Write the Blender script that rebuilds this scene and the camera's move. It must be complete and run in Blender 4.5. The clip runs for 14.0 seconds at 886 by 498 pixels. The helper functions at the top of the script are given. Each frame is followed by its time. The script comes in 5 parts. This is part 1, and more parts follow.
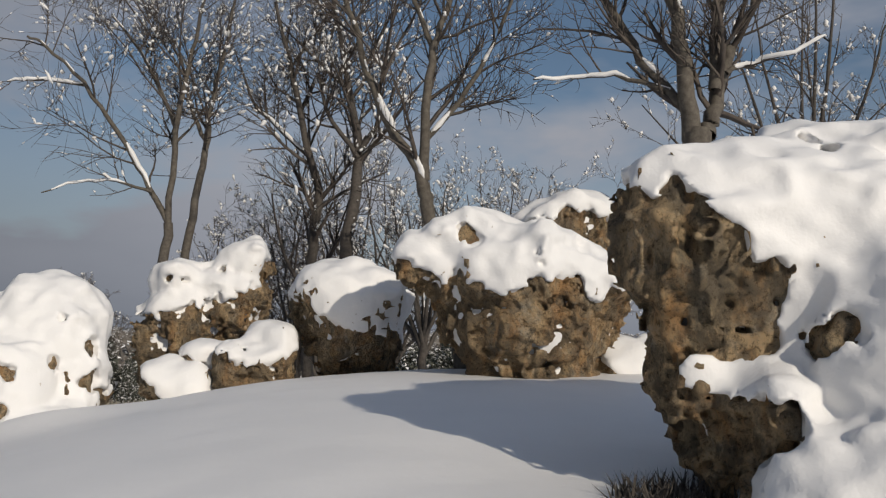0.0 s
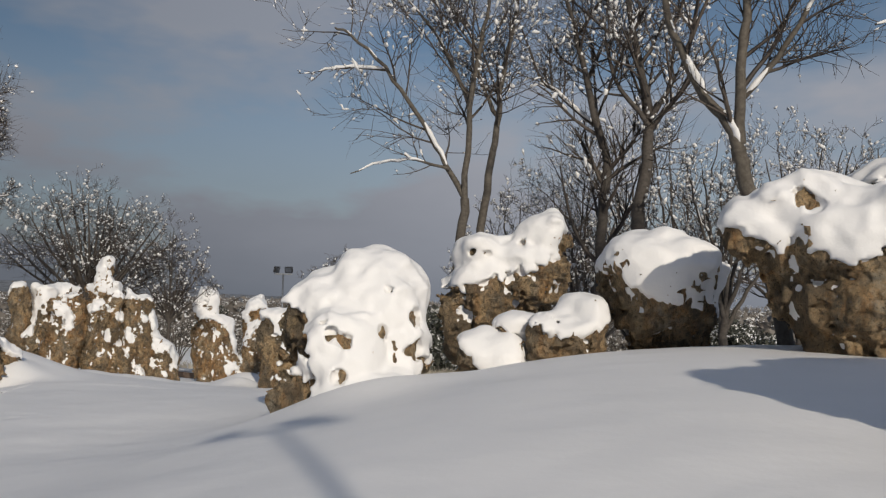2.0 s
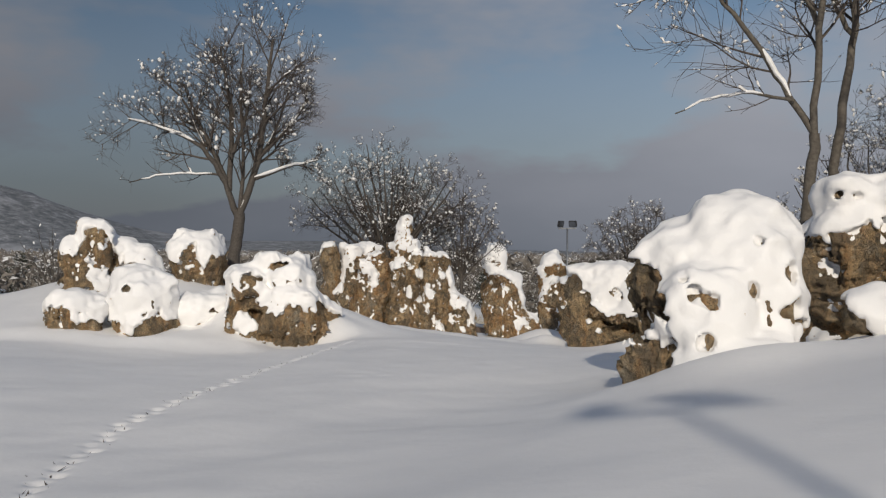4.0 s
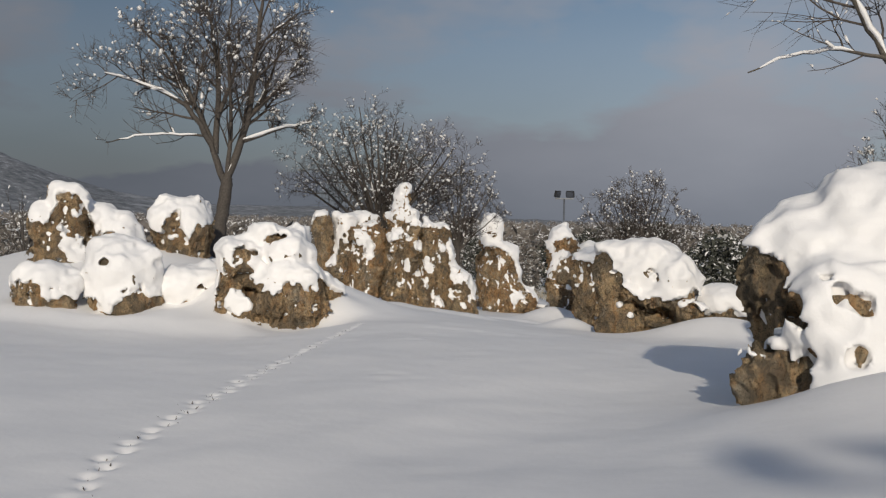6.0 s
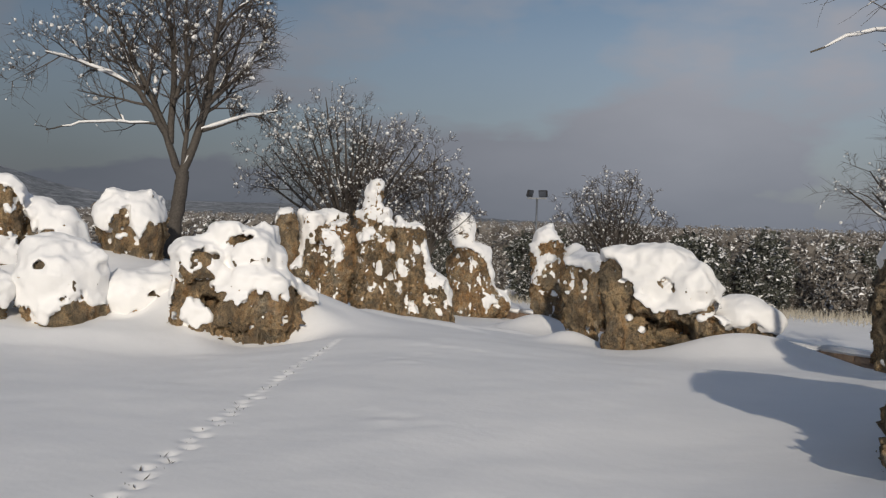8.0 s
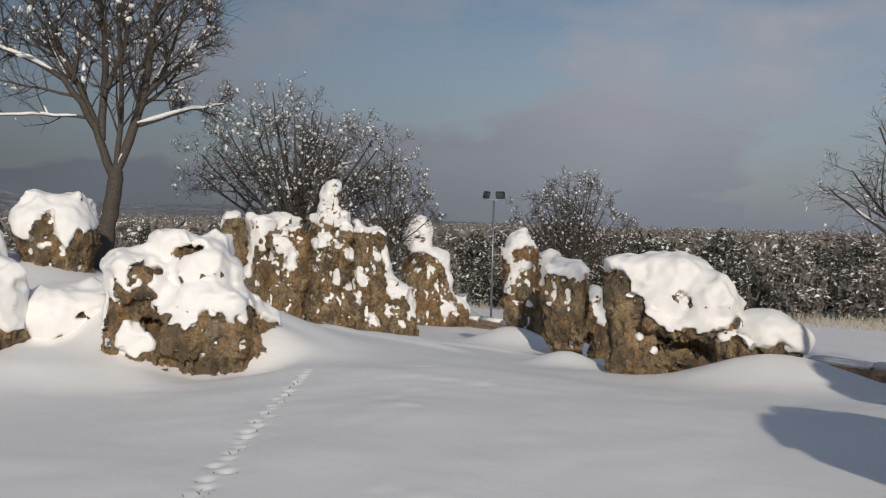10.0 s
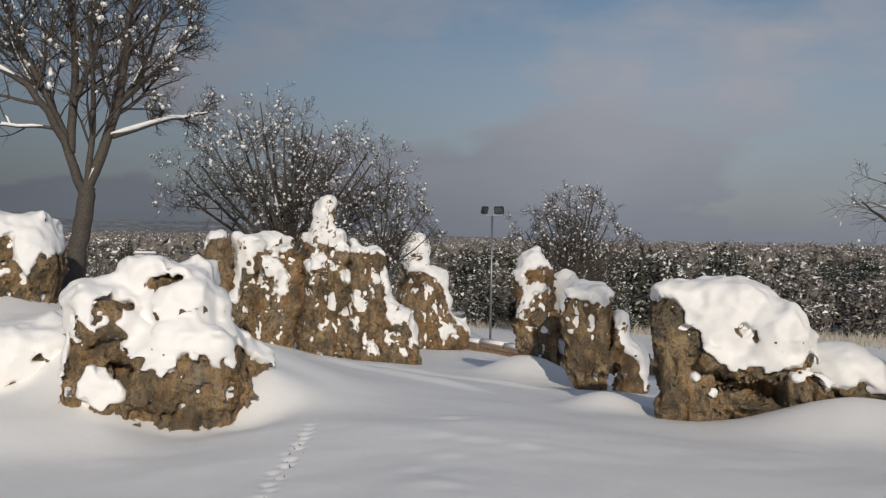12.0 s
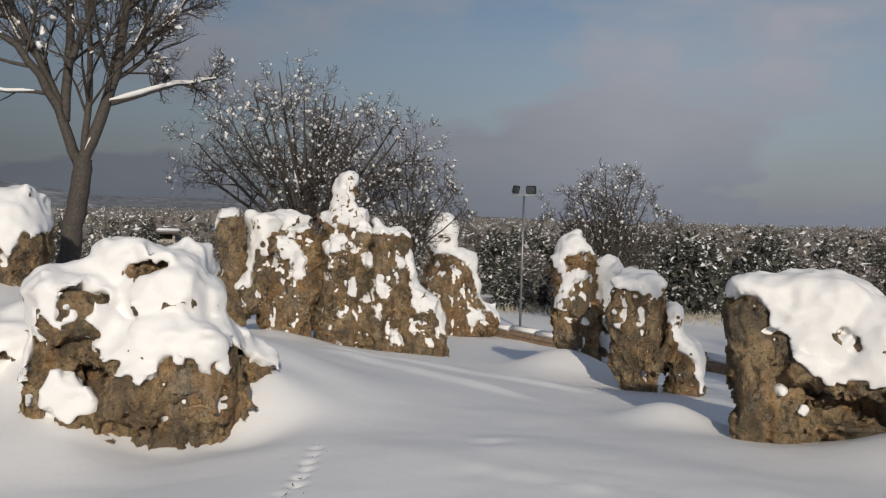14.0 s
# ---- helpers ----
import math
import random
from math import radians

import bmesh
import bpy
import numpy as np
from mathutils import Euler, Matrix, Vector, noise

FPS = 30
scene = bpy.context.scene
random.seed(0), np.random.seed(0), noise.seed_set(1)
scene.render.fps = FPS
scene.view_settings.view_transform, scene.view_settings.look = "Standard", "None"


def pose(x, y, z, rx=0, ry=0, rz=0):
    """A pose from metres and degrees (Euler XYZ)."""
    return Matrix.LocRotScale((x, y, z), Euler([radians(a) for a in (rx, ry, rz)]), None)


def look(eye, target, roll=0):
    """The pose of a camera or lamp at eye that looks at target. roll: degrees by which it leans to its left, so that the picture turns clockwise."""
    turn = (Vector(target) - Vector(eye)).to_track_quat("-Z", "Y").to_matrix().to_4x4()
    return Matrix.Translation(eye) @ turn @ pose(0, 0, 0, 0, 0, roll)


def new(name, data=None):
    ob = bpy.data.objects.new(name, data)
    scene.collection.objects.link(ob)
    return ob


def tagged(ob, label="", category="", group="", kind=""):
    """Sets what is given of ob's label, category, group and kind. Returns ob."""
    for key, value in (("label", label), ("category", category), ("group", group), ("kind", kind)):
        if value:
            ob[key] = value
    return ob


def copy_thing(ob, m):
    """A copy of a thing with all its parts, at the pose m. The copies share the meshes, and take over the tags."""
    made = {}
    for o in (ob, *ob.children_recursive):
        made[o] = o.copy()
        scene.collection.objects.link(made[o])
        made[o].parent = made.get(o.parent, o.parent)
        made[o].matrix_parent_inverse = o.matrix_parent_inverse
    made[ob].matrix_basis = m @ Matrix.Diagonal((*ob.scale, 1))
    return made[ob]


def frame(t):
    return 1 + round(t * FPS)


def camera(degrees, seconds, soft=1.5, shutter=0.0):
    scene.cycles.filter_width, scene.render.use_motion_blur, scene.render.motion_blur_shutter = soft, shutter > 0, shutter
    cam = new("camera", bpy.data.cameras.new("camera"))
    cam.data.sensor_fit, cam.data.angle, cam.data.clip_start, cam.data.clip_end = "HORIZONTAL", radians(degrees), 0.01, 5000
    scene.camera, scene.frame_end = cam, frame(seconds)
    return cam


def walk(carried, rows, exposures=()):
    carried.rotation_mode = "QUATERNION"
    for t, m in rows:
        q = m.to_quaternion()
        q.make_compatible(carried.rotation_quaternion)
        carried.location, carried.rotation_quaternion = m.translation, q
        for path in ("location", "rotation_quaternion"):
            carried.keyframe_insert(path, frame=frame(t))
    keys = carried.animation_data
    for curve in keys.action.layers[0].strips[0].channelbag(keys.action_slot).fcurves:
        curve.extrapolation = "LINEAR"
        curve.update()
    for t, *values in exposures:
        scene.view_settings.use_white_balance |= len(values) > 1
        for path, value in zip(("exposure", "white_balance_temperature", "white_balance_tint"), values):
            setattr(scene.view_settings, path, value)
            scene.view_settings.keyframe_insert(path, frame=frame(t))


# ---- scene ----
cam = camera(54.1, 14.0, soft=1.3)
PATH = [
    (0, (-0.248, 0.903, 1.23), (-0.361, 2.89, 1.433), 0.8),
    (0.5, (-0.279, 0.906, 1.224), (-0.429, 2.891, 1.417), 1.2),
    (1, (-0.336, 0.945, 1.221), (-0.614, 2.918, 1.396), 1.7),
    (1.5, (-0.522, 0.947, 1.214), (-0.982, 2.887, 1.368), 1.8),
    (2, (-0.773, 0.935, 1.211), (-1.455, 2.811, 1.344), 1.2),
    (2.5, (-0.975, 0.979, 1.214), (-1.92, 2.739, 1.311), 1.0),
    (3, (-1.212, 1.132, 1.194), (-2.349, 2.776, 1.262), 0.4),
    (3.5, (-1.47, 1.236, 1.199), (-2.688, 2.822, 1.238), 0.3),
    (6, (-3.152, 2.152, 1.321), (-4.325, 3.77, 1.265), 1.1),
    (6.5, (-3.488, 2.411, 1.329), (-4.643, 4.042, 1.263), 0.8),
    (7, (-3.814, 2.681, 1.313), (-4.942, 4.331, 1.236), 1.2),
    (7.5, (-4.136, 2.925, 1.327), (-5.249, 4.584, 1.252), 1.6),
    (8, (-4.445, 3.165, 1.35), (-5.534, 4.841, 1.293), 1.7),
    (8.5, (-4.799, 3.458, 1.374), (-5.861, 5.152, 1.331), 1.6),
    (9, (-5.145, 3.717, 1.373), (-6.167, 5.435, 1.321), 1.7),
    (11.5, (-6.614, 5.109, 1.478), (-7.55, 6.876, 1.448), 1.0),
    (12, (-6.849, 5.402, 1.487), (-7.79, 7.167, 1.471), 1.0),
    (12.5, (-7.068, 5.722, 1.515), (-8.024, 7.479, 1.507), 0.4),
    (13, (-7.281, 6.047, 1.53), (-8.248, 7.798, 1.51), 1.5),
    (13.5, (-7.45, 6.395, 1.527), (-8.43, 8.138, 1.483), 2.4),
    (14, (-7.609, 6.639, 1.511), (-8.601, 8.375, 1.447), 1.6),
]
walk(cam, [(t, look(eye, target, roll)) for t, eye, target, roll in PATH])


# ---- world, sun ----
world = bpy.data.worlds.new("winter_sky")
scene.world = world
world.use_nodes = True
wt = world.node_tree
wt.nodes.clear()


def wn(kind, **kw):
    n = wt.nodes.new(kind)
    for k, v in kw.items():
        if k == "sky_type":
            n.sky_type = v
        elif k == "operation":
            n.operation = v
        elif k == "blend_type":
            n.blend_type = v
        elif k == "data_type":
            n.data_type = v
    return n


SUN_EL, SUN_DIR = radians(23.5), Vector((-0.59, 0.807, 0.0)).normalized()
SKY_STRENGTH, SUN_STRENGTH = 0.060, 2.72
sky = wn("ShaderNodeTexSky", sky_type="NISHITA")
sky.sun_disc = False
sky.sun_elevation = SUN_EL
sky.sun_rotation = math.atan2(-SUN_DIR.x, -SUN_DIR.y)
sky.air_density, sky.dust_density, sky.ozone_density = 1.0, 0.6, 1.5
coord = wn("ShaderNodeTexCoord")
split = wn("ShaderNodeSeparateXYZ")
wt.links.new(coord.outputs["Generated"], split.inputs[0])
stretch = wn("ShaderNodeMapping")
stretch.inputs["Scale"].default_value = (1.0, 1.0, 2.6)
wt.links.new(coord.outputs["Generated"], stretch.inputs["Vector"])
puffs = wn("ShaderNodeTexNoise")
puffs.inputs["Scale"].default_value, puffs.inputs["Detail"].default_value, puffs.inputs["Roughness"].default_value = 2.7, 5.0, 0.55
wt.links.new(stretch.outputs[0], puffs.inputs["Vector"])
veil = wn("ShaderNodeMapRange")  # cloud thickens towards the horizon
veil.inputs["From Min"].default_value, veil.inputs["From Max"].default_value = 0.0, 0.30
veil.inputs["To Min"].default_value, veil.inputs["To Max"].default_value = 1.0, -0.05
wt.links.new(split.outputs["Z"], veil.inputs["Value"])
patch = wn("ShaderNodeMapRange")
patch.inputs["From Min"].default_value, patch.inputs["From Max"].default_value = 0.46, 0.64
patch.inputs["To Min"].default_value, patch.inputs["To Max"].default_value = 0.0, 0.85
wt.links.new(puffs.outputs["Fac"], patch.inputs["Value"])
cover = wn("ShaderNodeMath", operation="ADD")
cover.use_clamp = True
wt.links.new(veil.outputs[0], cover.inputs[0])
wt.links.new(patch.outputs[0], cover.inputs[1])
low = wn("ShaderNodeMapRange")
low.inputs["From Min"].default_value, low.inputs["From Max"].default_value = 0.0, 0.20
wt.links.new(split.outputs["Z"], low.inputs["Value"])
greys = wn("ShaderNodeMix", data_type="RGBA")
greys.inputs["A"].default_value, greys.inputs["B"].default_value = (2.9, 3.2, 3.8, 1), (5.3, 5.5, 6.2, 1)
bank = wn("ShaderNodeVectorMath", operation="DOT_PRODUCT")  # the cloud is thinner and brighter on one side
bank.inputs[1].default_value = (0.94, 0.34, 0.0)
wt.links.new(coord.outputs["Generated"], bank.inputs[0])
lean = wn("ShaderNodeMath", operation="MULTIPLY_ADD")
lean.inputs[1].default_value = 0.45
wt.links.new(bank.outputs["Value"], lean.inputs[0])
wt.links.new(low.outputs[0], lean.inputs[2])
soft_edge = wn("ShaderNodeMath", operation="MULTIPLY_ADD")
soft_edge.inputs[1].default_value, soft_edge.use_clamp = 0.9, True
wt.links.new(puffs.outputs["Fac"], soft_edge.inputs[0])
lower_by = wn("ShaderNodeMath", operation="SUBTRACT")
lower_by.inputs[1].default_value = 0.42
wt.links.new(lean.outputs[0], lower_by.inputs[0])
wt.links.new(lower_by.outputs[0], soft_edge.inputs[2])
wt.links.new(soft_edge.outputs[0], greys.inputs["Factor"])
mixed = wn("ShaderNodeMix", data_type="RGBA")
wt.links.new(cover.outputs[0], mixed.inputs["Factor"])
wt.links.new(sky.outputs[0], mixed.inputs["A"])
wt.links.new(greys.outputs["Result"], mixed.inputs["B"])
back = wn("ShaderNodeBackground")
back.inputs["Strength"].default_value = SKY_STRENGTH
shade = wn("ShaderNodeMapRange")  # heavier cloud on the side of the hill
shade.inputs["From Min"].default_value, shade.inputs["From Max"].default_value = -0.60, 0.05
shade.inputs["To Min"].default_value, shade.inputs["To Max"].default_value = 0.64, 1.0
wt.links.new(bank.outputs["Value"], shade.inputs["Value"])
dimmed = wn("ShaderNodeMix", data_type="RGBA", blend_type="MULTIPLY")
dimmed.inputs["Factor"].default_value = 1.0
wt.links.new(mixed.outputs["Result"], dimmed.inputs["A"])
wt.links.new(shade.outputs[0], dimmed.inputs["B"])
zenith = wn("ShaderNodeMapRange")  # the unseen sky overhead is brightened to lift the shadows
zenith.inputs["From Min"].default_value, zenith.inputs["From Max"].default_value = 0.36, 0.85
zenith.inputs["To Min"].default_value, zenith.inputs["To Max"].default_value = 1.0, 1.65
wt.links.new(split.outputs["Z"], zenith.inputs["Value"])
overhead = wn("ShaderNodeMix", data_type="RGBA", blend_type="MULTIPLY")
overhead.inputs["Factor"].default_value = 1.0
wt.links.new(dimmed.outputs["Result"], overhead.inputs["A"])
wt.links.new(zenith.outputs[0], overhead.inputs["B"])
wt.links.new(overhead.outputs["Result"], back.inputs["Color"])
wout = wn("ShaderNodeOutputWorld")
wt.links.new(back.outputs[0], wout.inputs["Surface"])

sun = new("sun", bpy.data.lights.new("sun", "SUN"))
sun.data.energy, sun.data.angle, sun.data.color = SUN_STRENGTH, radians(1.1), (1.0, 0.90, 0.755)
sun.matrix_world = look((0, 0, 30), Vector((0, 0, 30)) + SUN_DIR * math.cos(SUN_EL) + Vector((0, 0, -math.sin(SUN_EL))))


# ---- materials ----
def material(name, roughness=0.7, metallic=0.0):
    m = bpy.data.materials.new(name)
    m.use_nodes = True
    b = m.node_tree.nodes["Principled BSDF"]
    b.inputs["Roughness"].default_value, b.inputs["Metallic"].default_value = roughness, metallic
    return m, m.node_tree, b


def noise_node(nt, scale, detail=4.0, rough=0.55, stretch_by=None, world_space=True):
    pos = nt.nodes.new("ShaderNodeNewGeometry").outputs["Position"] if world_space else nt.nodes.new("ShaderNodeTexCoord").outputs["Object"]
    if stretch_by:
        mp = nt.nodes.new("ShaderNodeMapping")
        mp.inputs["Scale"].default_value = stretch_by
        nt.links.new(pos, mp.inputs["Vector"])
        pos = mp.outputs[0]
    n = nt.nodes.new("ShaderNodeTexNoise")
    n.inputs["Scale"].default_value, n.inputs["Detail"].default_value, n.inputs["Roughness"].default_value = scale, detail, rough
    nt.links.new(pos, n.inputs["Vector"])
    return n.outputs["Fac"]


def ramp(nt, fac, stops):
    r = nt.nodes.new("ShaderNodeValToRGB")
    while len(r.color_ramp.elements) < len(stops):
        r.color_ramp.elements.new(0.5)
    for e, (p, c) in zip(r.color_ramp.elements, stops):
        e.position, e.color = p, (*c, 1)
    nt.links.new(fac, r.inputs["Fac"])
    return r.outputs["Color"]


def mix(nt, fac, a, b, how="MIX"):
    m = nt.nodes.new("ShaderNodeMix")
    m.data_type, m.blend_type = "RGBA", how
    for key, v in (("Factor", fac), ("A", a), ("B", b)):
        if isinstance(v, (int, float)):
            m.inputs[key].default_value = v
        elif isinstance(v, tuple):
            m.inputs[key].default_value = (*v, 1)
        else:
            nt.links.new(v, m.inputs[key])
    return m.outputs["Result"]


def bump(nt, b, height, strength, distance):
    n = nt.nodes.new("ShaderNodeBump")
    n.inputs["Strength"].default_value, n.inputs["Distance"].default_value = strength, distance
    nt.links.new(height, n.inputs["Height"])
    if b.inputs["Normal"].links:
        nt.links.new(b.inputs["Normal"].links[0].from_socket, n.inputs["Normal"])
    nt.links.new(n.outputs[0], b.inputs["Normal"])


def snow_material(name, grain, a, c):
    m, nt, b = material(name, 0.55)
    tone = ramp(nt, noise_node(nt, 0.9, 3.0), [(0.3, a), (0.7, c)])
    nt.links.new(tone, b.inputs["Base Color"])
    b.inputs["Specular IOR Level"].default_value = 0.25
    bump(nt, b, noise_node(nt, 9.0, 3.0), 0.25 * grain, 0.03)
    bump(nt, b, noise_node(nt, 90.0, 2.0), 0.25 * grain, 0.004)
    return m


SNOW = snow_material("fresh_snow", 1.0, (0.79, 0.785, 0.78), (0.86, 0.85, 0.84))
FIELD = snow_material("snow_field", 0.5, (0.79, 0.785, 0.78), (0.85, 0.84, 0.83))


def rock_material(name, warm, dark):
    """Pitted limestone: ochre and grey patches, rusty runs, fine dark lichen, and pits darkened in the colour."""
    m, nt, b = material(name, 0.92)
    big = noise_node(nt, 2.6, 7.0, 0.72)
    mid_scale = noise_node(nt, 11.0, 8.0, 0.75)
    fine = noise_node(nt, 42.0, 7.0, 0.8)
    streak = noise_node(nt, 4.0, 6.0, 0.7, (1.5, 1.5, 0.35))
    base = ramp(nt, big, [(0.36, (0.24, 0.20, 0.145)), (0.45, warm), (0.53, (0.68, 0.49, 0.285)), (0.64, (0.50, 0.43, 0.33))])
    rust = ramp(nt, streak, [(0.50, (0, 0, 0)), (0.62, (0.7, 0.7, 0.7))])
    base = mix(nt, rust, base, (0.50, 0.265, 0.105))
    pale = ramp(nt, mid_scale, [(0.54, (0, 0, 0)), (0.68, (0.7, 0.7, 0.7))])
    base = mix(nt, pale, base, (0.66, 0.57, 0.43))
    lichen = ramp(nt, noise_node(nt, 6.5, 9.0, 0.82, (1.2, 1.2, 0.7)), [(0.42, (dark, dark, dark)), (0.52, (0, 0, 0))])
    base = mix(nt, lichen, base, (0.115, 0.10, 0.078))
    crust = ramp(nt, noise_node(nt, 2.3, 8.0, 0.74, (1.3, 1.3, 0.8)), [(0.42, (dark, dark, dark)), (0.53, (0, 0, 0))])
    base = mix(nt, crust, base, (0.20, 0.165, 0.122))
    # shade of the pits put into the colour: hollows of the fine bump go dark
    speck = ramp(nt, fine, [(0.39, (0.20, 0.175, 0.15)), (0.47, (1, 1, 1))])
    base = mix(nt, 0.8, base, speck, "MULTIPLY")
    nt.links.new(base, b.inputs["Base Color"])
    b.inputs["Specular IOR Level"].default_value = 0.15
    bump(nt, b, mid_scale, 1.0, 0.18)
    bump(nt, b, fine, 1.0, 0.08)
    return m


ROCK = rock_material("weathered_limestone", (0.55, 0.38, 0.21), 0.7)
ROCK_GREY = rock_material("grey_limestone", (0.52, 0.40, 0.25), 0.8)
ROCK_RUST = rock_material("rusty_limestone", (0.56, 0.32, 0.145), 0.55)


def plain(name, a, b_, scale, roughness=0.8, metallic=0.0, rough_bump=0.3):
    m, nt, b = material(name, roughness, metallic)
    f = noise_node(nt, scale, 5.0, 0.6)
    nt.links.new(ramp(nt, f, [(0.3, a), (0.7, b_)]), b.inputs["Base Color"])
    bump(nt, b, f, rough_bump, 0.01)
    return m


BARK = plain("grey_brown_bark", (0.060, 0.050, 0.040), (0.135, 0.118, 0.095), 22.0)
BARK_DARK = plain("dark_bark", (0.040, 0.034, 0.029), (0.095, 0.081, 0.068), 25.0)
TWIG = plain("thin_twigs", (0.05, 0.040, 0.034), (0.10, 0.082, 0.068), 10.0)
LEAF = plain("evergreen_foliage", (0.030, 0.034, 0.027), (0.075, 0.078, 0.060), 3.0)
SCRUB = plain("dry_scrub", (0.11, 0.098, 0.086), (0.21, 0.188, 0.165), 2.0)
STEEL = plain("galvanised_steel", (0.20, 0.21, 0.22), (0.32, 0.33, 0.34), 12.0, 0.45, 0.8, 0.05)
BLACK = plain("black_lamp_housing", (0.02, 0.02, 0.022), (0.04, 0.04, 0.042), 8.0, 0.5, 0.0, 0.05)
GLASS = plain("lamp_glass", (0.045, 0.05, 0.06), (0.09, 0.10, 0.12), 5.0, 0.08, 0.0, 0.02)
MASON = plain("masonry", (0.20, 0.13, 0.085), (0.33, 0.24, 0.17), 9.0)
PLASTER = plain("hut_plaster", (0.28, 0.25, 0.21), (0.42, 0.38, 0.33), 3.0)
GRASS = plain("dry_grass", (0.30, 0.27, 0.21), (0.50, 0.46, 0.39), 6.0)


def hill_material():
    m, nt, b = material("hazy_wooded_hillside", 0.95)
    f = noise_node(nt, 0.16, 6.0, 0.75)
    g = noise_node(nt, 0.03, 3.0, 0.6)
    # distance haze is put into these lightened, bluish woodland and clearing tones
    woods = ramp(nt, f, [(0.40, (0.09, 0.10, 0.11)), (0.58, (0.21, 0.22, 0.235)), (0.74, (0.50, 0.51, 0.54))])
    open_ground = ramp(nt, g, [(0.55, (0, 0, 0)), (0.68, (0.7, 0.7, 0.7))])
    nt.links.new(mix(nt, open_ground, woods, (0.36, 0.37, 0.39)), b.inputs["Base Color"])
    return m


HILL = hill_material()


# ---- mesh helpers ----
def mesh_from(name, verts, faces, mat, smooth=True):
    me = bpy.data.meshes.new(name)
    verts = np.asarray(verts, dtype=np.float32)
    if isinstance(faces, np.ndarray):
        k = faces.shape[1]
        me.vertices.add(len(verts))
        me.vertices.foreach_set("co", verts.ravel())
        me.loops.add(faces.size)
        me.loops.foreach_set("vertex_index", faces.astype(np.int32).ravel())
        me.polygons.add(len(faces))
        me.polygons.foreach_set("loop_start", np.arange(0, faces.size, k, dtype=np.int32))
        me.polygons.foreach_set("loop_total", np.full(len(faces), k, dtype=np.int32))
        me.update(calc_edges=True)
    else:
        me.from_pydata([tuple(v) for v in verts], [], faces)
    me.validate()
    me.polygons.foreach_set("use_smooth", np.full(len(me.polygons), smooth))
    me.materials.append(mat)
    return me


def piece(name, me, parent=None, label=""):
    ob = new(name, me)
    if parent:
        ob.parent = parent
    return tagged(ob, label)


def part(name, bm, mat, parent=None, label="", smooth=False):
    me = bpy.data.meshes.new(name)
    bm.to_mesh(me)
    bm.free()
    me.materials.append(mat)
    me.polygons.foreach_set("use_smooth", np.full(len(me.polygons), smooth))
    return piece(name, me, parent, label)


def box_bm(size, m=Matrix(), bevel=0.0):
    bm = bmesh.new()
    bmesh.ops.create_cube(bm, size=1.0, matrix=m @ Matrix.Diagonal((*size, 1)))
    if bevel:
        bmesh.ops.bevel(bm, geom=bm.edges[:], offset=bevel, segments=2, affect="EDGES")
    return bm


def rod_bm(a, b, r0, r1, sides=12):
    a, b = Vector(a), Vector(b)
    bm = bmesh.new()
    q = (b - a).to_track_quat("Z", "Y").to_matrix().to_4x4()
    bmesh.ops.create_cone(bm, cap_ends=True, segments=sides, radius1=r0, radius2=r1, depth=(b - a).length, matrix=Matrix.Translation((a + b) / 2) @ q)
    return bm


# ---- smooth lattice noise, for boulders and ground ----
TABLE = np.random.RandomState(7).rand(32, 32, 32).astype(np.float32) * 2 - 1


FLAT = TABLE.ravel()


def vnoise(p, freq, seed=0.0):
    q = p * np.float32(freq) + np.float32(seed * 7.31 + 320.0)
    i = np.floor(q).astype(np.int32)
    w = q - i
    w = w * w * (3 - 2 * w)
    x0, y0, z0 = (i[..., 0] & 31) << 10, (i[..., 1] & 31) << 5, i[..., 2] & 31
    x1, y1, z1 = ((i[..., 0] + 1) & 31) << 10, ((i[..., 1] + 1) & 31) << 5, (i[..., 2] + 1) & 31
    wx, wy, wz = w[..., 0], w[..., 1], w[..., 2]
    out = 0.0
    for zz, fz in ((z0, 1 - wz), (z1, wz)):
        a = FLAT[x0 + y0 + zz]
        a = a + (FLAT[x1 + y0 + zz] - a) * wx
        b = FLAT[x0 + y1 + zz]
        b = b + (FLAT[x1 + y1 + zz] - b) * wx
        out = out + (a + (b - a) * wy) * fz
    return out


def smoothstep(a, b, x):
    t = np.clip((x - a) / (b - a), 0, 1)
    return t * t * (3 - 2 * t)


